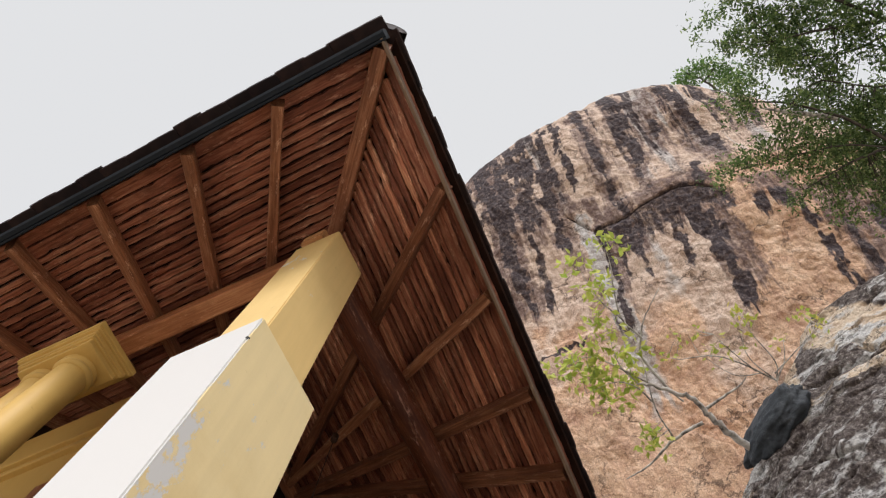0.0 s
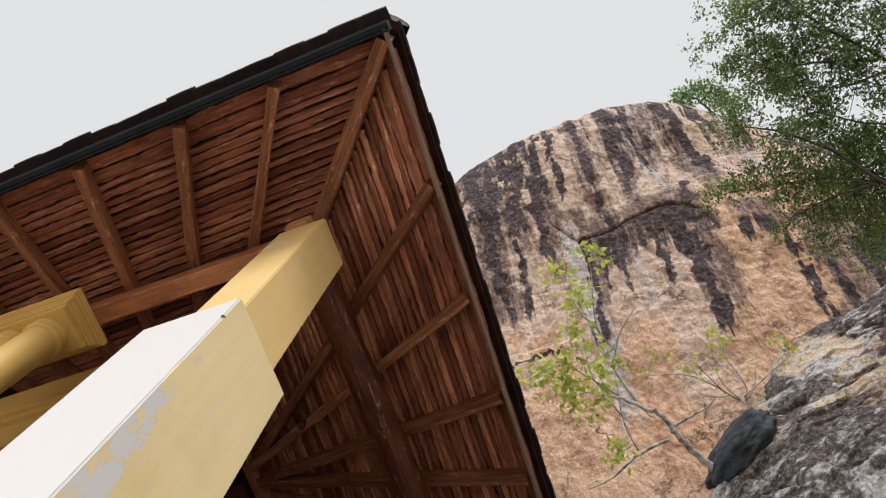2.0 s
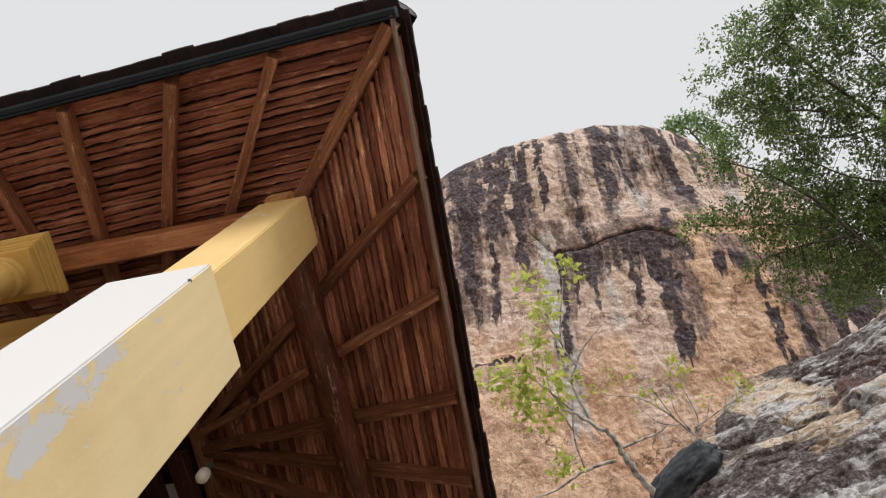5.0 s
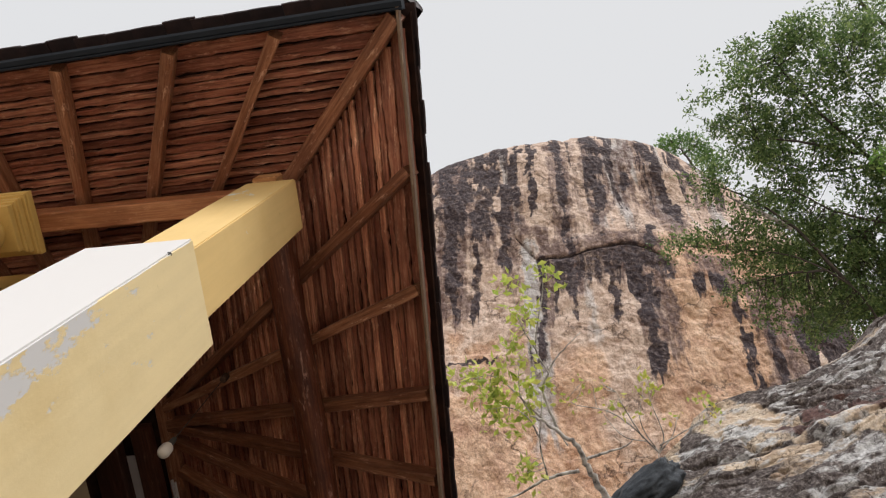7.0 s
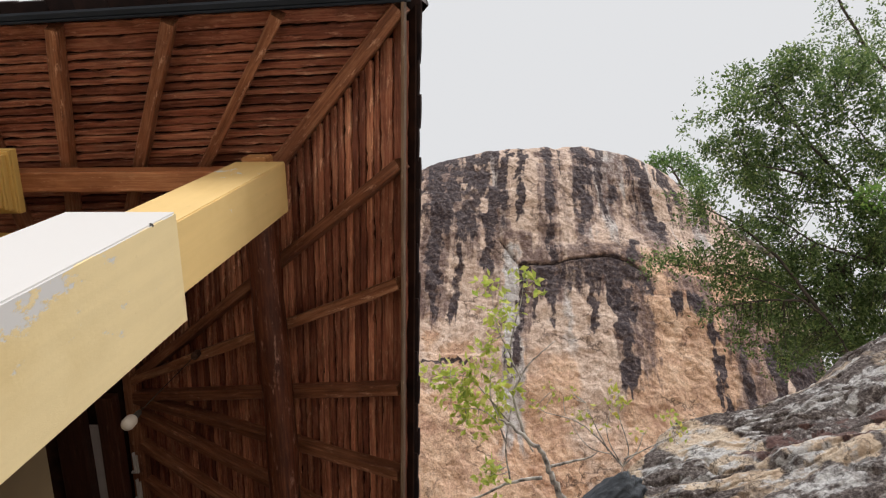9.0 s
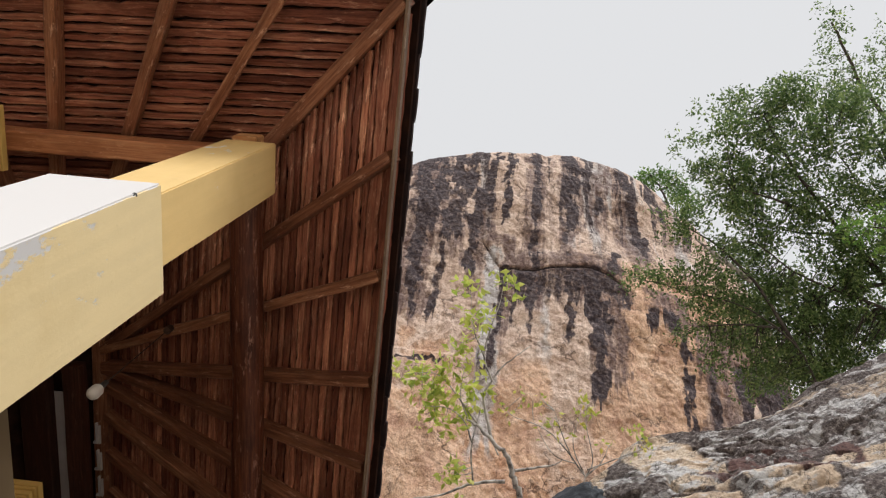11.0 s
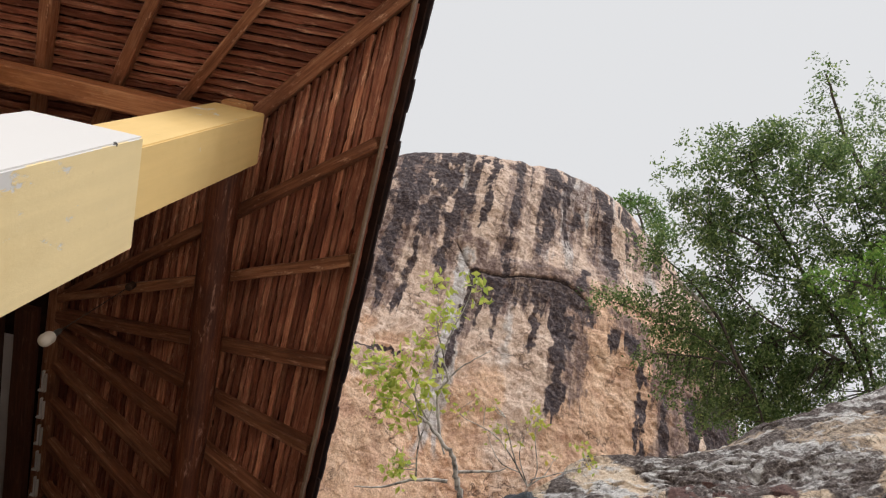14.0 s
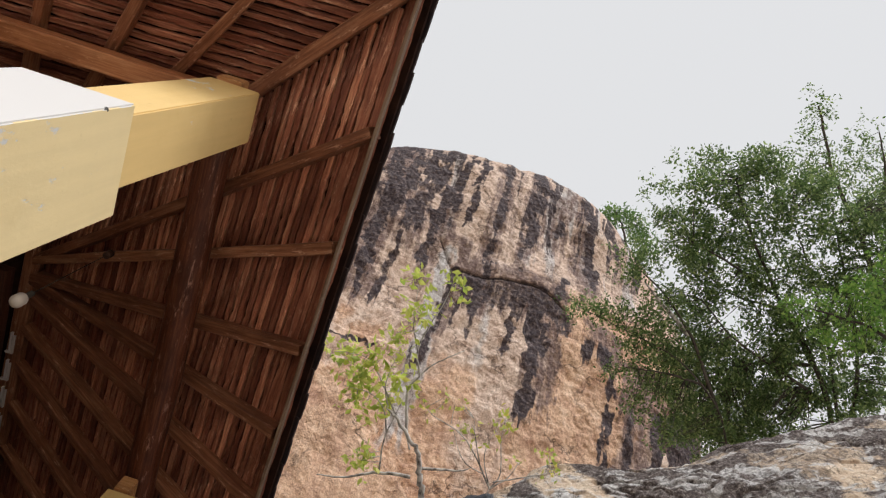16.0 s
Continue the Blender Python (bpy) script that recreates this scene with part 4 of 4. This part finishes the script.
def boulder_paint(a, b, d):
    rough = fbm(a * 6, b * 6, 0 * a, 4, 0.6, 53)
    wav = fbm(a * 1.6, b * 1.6, 0 * a, 4, 0.5, 63) - 0.5
    cut = boulder_top(a)

    def spot(pa, pb, ra, rb, lean=0.35):
        r = ((a - pa) / ra) ** 2 + ((b - pb - lean * (a - pa)) / rb) ** 2
        return 1 - step01(r + 2.0 * wav + 0.9 * (rough - 0.5), 0.55, 1.1)

    streaky = fbm(a * 3.6 + 2 + 0.8 * wav, (b - 0.7 * a) * 9.0, 0 * a, 5, 0.64, 83)
    dark = 1.0 - 0.5 * step01(fbm(a * 1.1 + 3, (b - 0.5 * a) * 1.6, 0 * a, 4, 0.5, 73), 0.56, 0.62)
    tan = np.maximum.reduce([spot(-1.5, -0.32, 0.55, 0.42, -0.6), spot(-0.45, -0.68, 0.36, 0.25, -0.3), spot(-1.25, -1.12, 0.42, 0.11, 0.25), spot(1.1, 0.7, 0.32, 0.75), spot(0.16, -0.3, 0.3, 0.28),
                             spot(-2.1, -0.7, 0.14, 0.5, -1.5), spot(0.3, -1.7, 0.6, 0.2)])
    dark = np.maximum(np.clip(dark - tan, 0, 1), np.exp(-((b - boulder_seam(a) + 0.03) / 0.07) ** 2))
    dark = np.maximum(dark, spot(-1.93, -0.75, 0.11, 0.4, -2.0) * 0.9)
    red = np.maximum(spot(-0.78, -0.42, 0.42, 0.24, 0.5), spot(-0.1, -0.25, 0.3, 0.4) * 0.8) * step01(rough, 0.36, 0.52)
    white = step01(streaky, 0.54, 0.66) * 0.6
    sheet = fbm(a * 1.5 + 9 + wav, (b - 0.45 * a) * 2.4, 0 * a, 4, 0.55, 93)
    white = np.maximum(white, step01(sheet, 0.57, 0.63) * (0.2 + 0.5 * step01(rough, 0.42, 0.56)))
    white = np.maximum(white, step01(b, cut - 0.5, cut - 0.2) * step01(a, -1.7, -1.4) * (1 - step01(a, -0.5, -0.1)) * step01(streaky, 0.44, 0.56) * 0.9)
    white = np.maximum(white, spot(-0.95, -0.66, 0.5, 0.11, -0.45) * step01(rough, 0.38, 0.52))
    white = np.maximum(white, spot(-1.4, -0.55, 0.35, 0.2, -0.6) * step01(streaky, 0.42, 0.55) * 0.8)
    white = white * (1 - 0.8 * red)
    return {"dark": dark, "pale": white, "orange": red * 0.9}


boulder = rock_slab("boulder", (3.51, 3.77, 8.04), (0.9063, -0.3228, -0.2727), (0.2869, -0.0036, 0.9579), (-0.3102, -0.9465, 0.0893),
                    4.3, 0.1, boulder_top, -8.6, -2.5, 0.45, 4.0, 420, 360, 9, boulder_relief, boulder_paint, MAT_BOULDER, low=-2.8)
tagged(boulder, "dark weathered boulder with white lichen streaks", "boulder")

# dark stone at the foot of the bush
verts_bm = bmesh.new()
bmesh.ops.create_icosphere(verts_bm, subdivisions=5, radius=1.0)
for q in verts_bm.verts:
    k = 1 + 0.2 * noise.fractal(q.co * 1.5, 0.8, 2.1, 5)
    q.co = Vector((q.co.x * 0.40, q.co.y * 0.28, q.co.z * 0.14)) * k
stone = part("stone", verts_bm, MAT_STONE, smooth=True)
stone.matrix_basis = Matrix(((0.79, -0.149, -0.593, 0.89), (-0.554, 0.235, -0.797, 3.84), (0.258, 0.961, 0.103, 7.40), (0, 0, 0, 1)))
tagged(stone, "small blue black stone wedged beside the boulder", "stone")


# ---- plants ----
def framed(dist, ax, ay, av, size=1.0):
    """A flat frame to lay a plant out in: dist metres from the eye, sideways, upwards and depth."""
    ax, ay, av = Vector(ax), Vector(ay), Vector(av)
    return lambda x, y, z=0.0: Vector(EYE) + size * (av * (dist + z) + ax * x + ay * y)


AX_N, AY_N, AV_N = (0.9969, 0.0169, 0.0773), (-0.004, -0.965, 0.2622), (-0.079, 0.2617, 0.9619)
AX_E, AY_E, AV_E = (0.9493, -0.3032, 0.0835), (-0.3145, -0.9155, 0.251), (-0.0003, 0.2645, 0.9644)


def plant(name, at, limbs, clumps, r0, mat_wood, mat_leaf, long, wide, per, seed, depth, twig=0.5, boost=1.0, root=None, crown="crown", label="", category="tree"):
    """limbs: lists of (x, y); clumps: (x, y, rx, ry, count or None). Twigs run from the nearest limb into each clump, and leaves sit in tufts on them."""
    rnd = random.Random(seed)
    thing = group_of(name)
    nodes = []
    for i, (pts, r) in enumerate(limbs):
        z0 = rnd.uniform(-1, 1) * depth * 0.5
        path = smooth_path([at(x, y, z0 * min(1, k * 0.7)) for k, (x, y) in enumerate(pts)], 6)
        if i == 0 and root is not None:
            path = [Vector(root), *smooth_path([Vector(root) + Vector((0, 0, 0.01)), path[0]], 4)[1:-1], *path]
        n = len(path)
        path = [p + Vector([rnd.gauss(0, r * 0.16) for _ in range(3)]) for p in path]
        radii = [max(r * 0.22, r * (1 - 0.8 * k / n)) for k in range(n)]
        verts, faces = [], []
        tube(verts, faces, path, radii, 8)
        raw("trunk" if i == 0 else "limb", verts, faces, mat_wood, thing, smooth=True)
        nodes += [(p, q) for p, q in zip(path, radii)]
    tv, tf, lv, lf = [], [], [], []
    for x, y, rx, ry, *more in clumps:
        count = int(more[0] * boost) if more and more[0] else int(per * rx * ry)
        tufts = max(3, count // 9)
        z1 = rnd.uniform(-1, 1) * depth * 0.6
        for _ in range(tufts):
            while True:
                a, b, c = (rnd.uniform(-1, 1) for _ in range(3))
                if a * a + b * b + c * c < 1:
                    break
            k = 0.8 + 0.6 * rnd.random() ** 2
            p = at(x + rx * a * k, y + ry * b * k, z1 + c * max(rx, ry) * 0.8)
            near, nr = min(nodes, key=lambda q: (q[0] - p).length_squared)
            if rnd.random() < twig * min(1.0, 60.0 / tufts) and (near - p).length < 2.2:
                mid = near.lerp(p, 0.5) + Vector([rnd.gauss(0, 0.05) * (near - p).length for _ in range(3)])
                tube(tv, tf, [near, mid, p], [max(0.0035, min(nr * 0.5, r0 * 0.12)), max(0.003, r0 * 0.06), 0.0022], 4)
            way = Vector([rnd.gauss(0, 1) for _ in range(3)]).normalized()
            for _ in range(max(2, int(count / tufts))):
                q = p + way * rnd.uniform(-1, 1) * long * 1.6 + Vector([rnd.gauss(0, long * 0.55) for _ in range(3)])
                leaves(lv, lf, q, rnd, long, wide)
    if tv:
        raw("twig_tangle", tv, tf, mat_wood, thing)["kind"] = "stuff"
    raw(crown, lv, lf, mat_leaf, thing)["kind"] = "stuff"
    tagged(thing, label, category)
    return thing


SAP = framed(7.4, AX_N, AY_N, AV_N, 0.88)
plant("sapling", SAP, [
    ([(1.41, -2.85), (1.16, -2.42), (1.04, -2.18), (0.97, -1.98), (0.8, -1.83), (0.66, -1.7), (0.55, -1.64)], 0.036),
    ([(0.8, -1.83), (0.69, -1.44), (0.76, -1.27), (0.86, -1.11), (1.1, -0.9)], 0.014),
    ([(0.76, -1.27), (0.66, -1.03), (0.7, -0.75), (0.77, -0.49), (0.79, -0.27)], 0.009),
    ([(0.97, -2.23), (0.66, -2.28), (0.35, -2.42), (0.09, -2.47)], 0.018),
    ([(1.03, -2.12), (1.25, -2.08), (1.43, -2.04), (1.52, -1.98)], 0.015),
    ([(0.66, -2.26), (0.61, -1.97), (0.64, -1.7), (0.68, -1.44)], 0.009),
    ([(0.66, -1.7), (0.49, -1.5), (0.24, -1.25), (-0.01, -1.25)], 0.010),
    ([(0.61, -1.87), (0.52, -1.67), (0.35, -1.55), (0.07, -1.55)], 0.008),
    ([(0.66, -1.03), (0.53, -0.76), (0.48, -0.43)], 0.007),
    ([(0.55, -1.64), (0.46, -1.42), (0.47, -1.15)], 0.008),
    ([(0.88, -1.97), (0.77, -1.81), (0.63, -1.81)], 0.008),
], [(-0.02, -1.25, 0.16, 0.08, 34), (0.17, -1.37, 0.15, 0.09, 30), (0.28, -1.18, 0.12, 0.08, 20), (0.48, -0.41, 0.1, 0.08, 16), (0.53, -0.71, 0.12, 0.09, 20), (0.78, -0.26, 0.08, 0.07, 14),
    (0.42, -0.93, 0.09, 0.07, 14), (0.43, -1.15, 0.12, 0.08, 20), (0.55, -1.37, 0.13, 0.08, 20), (0.28, -1.61, 0.15, 0.09, 30), (0.53, -1.61, 0.15, 0.08, 22), (0.48, -2.15, 0.11, 0.09, 26),
    (0.66, -0.65, 0.09, 0.05, 10), (0.86, -0.46, 0.05, 0.04, 5)],
    0.03, MAT_TWIG, MAT_LEAF_SAP, 0.084, 0.046, 0, 3, 0.16, 0.95, crown="foliage", label="slender pale branched sapling with fresh yellow green leaves", category="sapling", boost=2.0, root=(1.2, 4.05, 6.3))
plant("bush", SAP, [
    ([(1.71, -2.69), (1.72, -2.39), (1.75, -2.12)], 0.014),
    ([(1.75, -2.12), (1.5, -1.83), (1.28, -1.67), (1.0, -1.59), (0.88, -1.5)], 0.008),
    ([(1.61, -1.97), (1.46, -1.67), (1.39, -1.5)], 0.006),
    ([(1.75, -2.12), (1.81, -1.95), (1.72, -1.64), (1.7, -1.42)], 0.007),
    ([(1.75, -2.12), (1.6, -1.81), (1.65, -1.5)], 0.006),
    ([(1.65, -2.0), (1.41, -1.92), (1.19, -1.61)], 0.006),
    ([(1.75, -2.12), (1.9, -1.97), (1.96, -1.81)], 0.008),
    ([(1.76, -2.05), (2.01, -1.92), (2.28, -1.78)], 0.007),
    ([(1.85, -2.69), (1.87, -2.36), (1.79, -2.14)], 0.012),
], [(0.88, -1.5, 0.08, 0.04, 6), (1.1, -1.42, 0.09, 0.04, 6), (1.24, -1.42, 0.08, 0.04, 5), (1.68, -1.4, 0.09, 0.05, 10), (1.67, -1.54, 0.07, 0.05, 8), (1.24, -1.67, 0.08, 0.04, 5),
    (1.94, -1.78, 0.05, 0.03, 4), (2.31, -1.78, 0.08, 0.09, 10), (2.18, -1.67, 0.09, 0.05, 8), (1.52, -1.7, 0.08, 0.04, 5), (1.41, -1.59, 0.08, 0.05, 5)],
    0.014, MAT_TWIG, MAT_LEAF_YELLOW, 0.058, 0.034, 0, 5, 0.1, 0.95, 2.2, crown="foliage", label="nearly bare twiggy bush with a few yellow leaves", category="bush", root=(1.5, 4.0, 6.3))

def crown_clumps():
    """Clumps scattered inside the crown's outline, with openings where the sky shows through."""
    rnd = random.Random(21)
    holes = ((6.05, -0.85, 0.16), (5.3, -1.3, 0.13), (4.5, -0.75, 0.16), (6.9, 0.15, 0.15), (7.4, -2.2, 0.3), (7.5, 0.9, 0.25))
    out = [(3.86, 1.25, 0.22, 0.32, 90), (4.1, 1.0, 0.16, 0.2, 60), (4.45, 1.75, 0.16, 0.2, 55), (4.37, 1.26, 0.2, 0.2, 90)]
    out += [(4.55 + 0.48 * k, -3.4 - 0.12 * (k % 3), 0.42, 0.3, 520) for k in range(6)]
    centres = []
    for _ in range(4000):
        x, y = rnd.uniform(4.2, 8.6), rnd.uniform(-3.7, 2.0)
        top = np.interp(x, (4.2, 4.65, 5.1, 5.6, 6.1, 6.6, 7.9), (0.6, 1.5, 1.75, 1.8, 1.6, 1.3, 1.1))
        low = np.interp(x, (4.2, 4.5, 5.3, 6.2, 7.0, 7.9), (-2.6, -3.2, -3.6, -3.5, -3.0, -2.9))
        r = rnd.uniform(0.2, 0.42)
        if not low < y < top or any((x - a) ** 2 + (y - b) ** 2 < (c + 0.5 * r) ** 2 for a, b, c in holes):
            continue
        if any((x - a) ** 2 + (y - b) ** 2 < (0.5 * (r + c)) ** 2 for a, b, c in centres):
            continue
        centres.append((x, y, r))
        out.append((x, y, r * rnd.uniform(1.0, 1.35), r * rnd.uniform(0.75, 1.0), int((4700 if y > -1.6 else 6400) * r * r * rnd.uniform(0.55, 1.3))))
    return out


TREE = framed(14.0, AX_E, AY_E, AV_E)
foot = TREE(7.34, -3.73)
plant("tree", TREE, [
    ([(7.34, -3.73), (6.82, -2.17), (6.09, -0.82), (5.57, 0.43), (5.36, 1.26)], 0.06),
    ([(7.34, -3.73), (7.13, -2.07), (6.82, -0.61), (6.4, 0.63)], 0.038),
    ([(7.13, -2.9), (6.19, -2.28), (5.26, -1.65), (4.63, -0.92)], 0.035),
    ([(7.44, -3.73), (7.65, -2.17), (7.44, -0.61), (7.23, 0.43)], 0.05),
    ([(6.82, -2.17), (5.88, -2.07), (4.84, -2.28)], 0.04),
    ([(6.09, -0.82), (5.26, -0.3), (4.53, 0.11)], 0.035),
    ([(6.82, -2.17), (6.3, -1.2), (5.5, -0.9), (4.9, -0.5)], 0.035),
    ([(7.13, -2.07), (7.5, -1.5), (7.9, -0.9)], 0.035),
], crown_clumps(),
    0.1, MAT_BARK, MAT_LEAF, 0.078, 0.037, 0, 7, 1.1, 0.12, root=(foot.x, foot.y, 0), label="leafy green tree growing above the boulder")
OVER = framed(13.0, AX_E, AY_E, AV_E)
foot = OVER(4.9, -3.75)
plant("tree", OVER, [
    ([(4.9, -3.75), (4.74, -2.89), (4.4, -2.31), (3.92, -1.82), (3.24, -1.44), (2.37, -1.0)], 0.024),
    ([(4.4, -2.31), (3.82, -2.11), (3.05, -1.97)], 0.025),
    ([(4.74, -2.89), (4.3, -1.53), (3.82, -0.76), (3.34, -0.28)], 0.035),
], [(2.47, -0.96, 0.39, 0.25), (2.95, -1.15, 0.43, 0.3), (3.34, -1.53, 0.48, 0.36), (3.05, -2.02, 0.39, 0.18), (3.53, -2.4, 0.48, 0.3), (3.34, -0.28, 0.43, 0.43), (3.77, -1.15, 0.48, 0.58), (3.82, -1.92, 0.58, 0.5),
    (3.15, 0.01, 0.29, 0.29, 190), (4.11, -2.69, 0.48, 0.39), (4.4, -3.17, 0.39, 0.25), (3.9, -2.95, 0.35, 0.3), (3.35, -2.75, 0.3, 0.2, 170), (4.55, -3.5, 0.35, 0.25), (3.75, -3.25, 0.25, 0.2, 120), (4.7, -2.9, 0.35, 0.35)],
    0.06, MAT_BARK, MAT_LEAF, 0.072, 0.034, 4300, 8, 0.5, 0.3, root=(foot.x, foot.y, 0), label="dark green tree spreading in front of the cliff")
verts, faces = [], []
tube(verts, faces, smooth_path([OVER(4.3, -1.5, 0.3), OVER(3.95, -1.12, 0.1), OVER(3.68, -0.86, -0.1), OVER(3.40, -0.56, -0.3)], 5), [0.05 - 0.0025 * k for k in range(16)], 8)
dead = raw("dead_branch", verts, faces, MAT_TWIG, None, smooth=True)
tagged(dead, "bleached bare branch leaning among green leaves", "branch")
BEHIND = framed(17.0, AX_E, AY_E, AV_E)
foot = BEHIND(10.55, -4.53)
plant("tree", BEHIND, [
    ([(10.55, -4.53), (10.04, -2.01), (9.41, 0.14), (8.78, 1.65), (8.47, 3.17)], 0.10),
    ([(9.41, 0.14), (9.79, 1.4), (9.6, 2.54)], 0.05),
    ([(10.04, -2.01), (10.8, -0.11), (10.93, 1.4)], 0.05),
], [(8.47, 3.04, 0.38, 0.57, 380), (8.28, 2.22, 0.57, 0.44, 400), (8.91, 1.65, 0.76, 0.63, 750), (9.6, 2.16, 0.57, 0.88, 600), (9.79, 0.77, 0.76, 1.01), (10.8, 1.4, 0.88, 1.51), (7.77, 1.4, 0.5, 0.5, 420), (11.31, -0.49, 1.14, 1.14)],
    0.09, MAT_BARK, MAT_LEAF, 0.085, 0.04, 1700, 9, 0.8, 0.1, root=(foot.x, foot.y, 0), label="thin crowned tall tree against the sky")
FRESH = framed(12.0, AX_E, AY_E, AV_E)
foot = FRESH(7.9, -3.6)
plant("tree", FRESH, [
    ([(7.9, -3.6), (7.6, -2.2), (7.0, -1.4), (6.3, -1.1), (5.8, -0.95)], 0.05),
    ([(7.6, -2.2), (7.4, -1.0), (7.2, -0.2)], 0.03),
], [(5.84, -0.93, 0.45, 0.2), (6.29, -1.42, 0.53, 0.2), (6.87, -1.06, 0.53, 0.4), (6.64, -0.61, 0.32, 0.2), (7.27, -0.26, 0.45, 0.53)],
    0.04, MAT_BARK, MAT_LEAF_BRIGHT, 0.085, 0.042, 3600, 10, 0.3, 0.6, root=(foot.x, foot.y, 0), label="young tree with bright fresh green leaves")
FAR = framed(33.0, AX_E, AY_E, AV_E)
plant("tree", FAR, [
    ([(8.6, -2.6), (8.2, -0.5), (7.9, 0.9), (7.6, 1.7)], 0.10),
    ([(7.9, 0.9), (8.4, 1.0), (8.7, 1.2)], 0.05),
], [(7.5, 1.55, 0.62, 0.42), (8.1, 1.35, 0.6, 0.5), (8.6, 0.8, 0.6, 0.6), (9.0, 0.1, 0.5, 0.7), (7.2, 1.3, 0.4, 0.4)],
    0.1, MAT_BARK, MAT_LEAF_FAR, 0.15, 0.07, 1500, 11, 0.4, 0.15, root=(9.2, 12.0, 0), label="small bushy tree on the shoulder of the cliff")
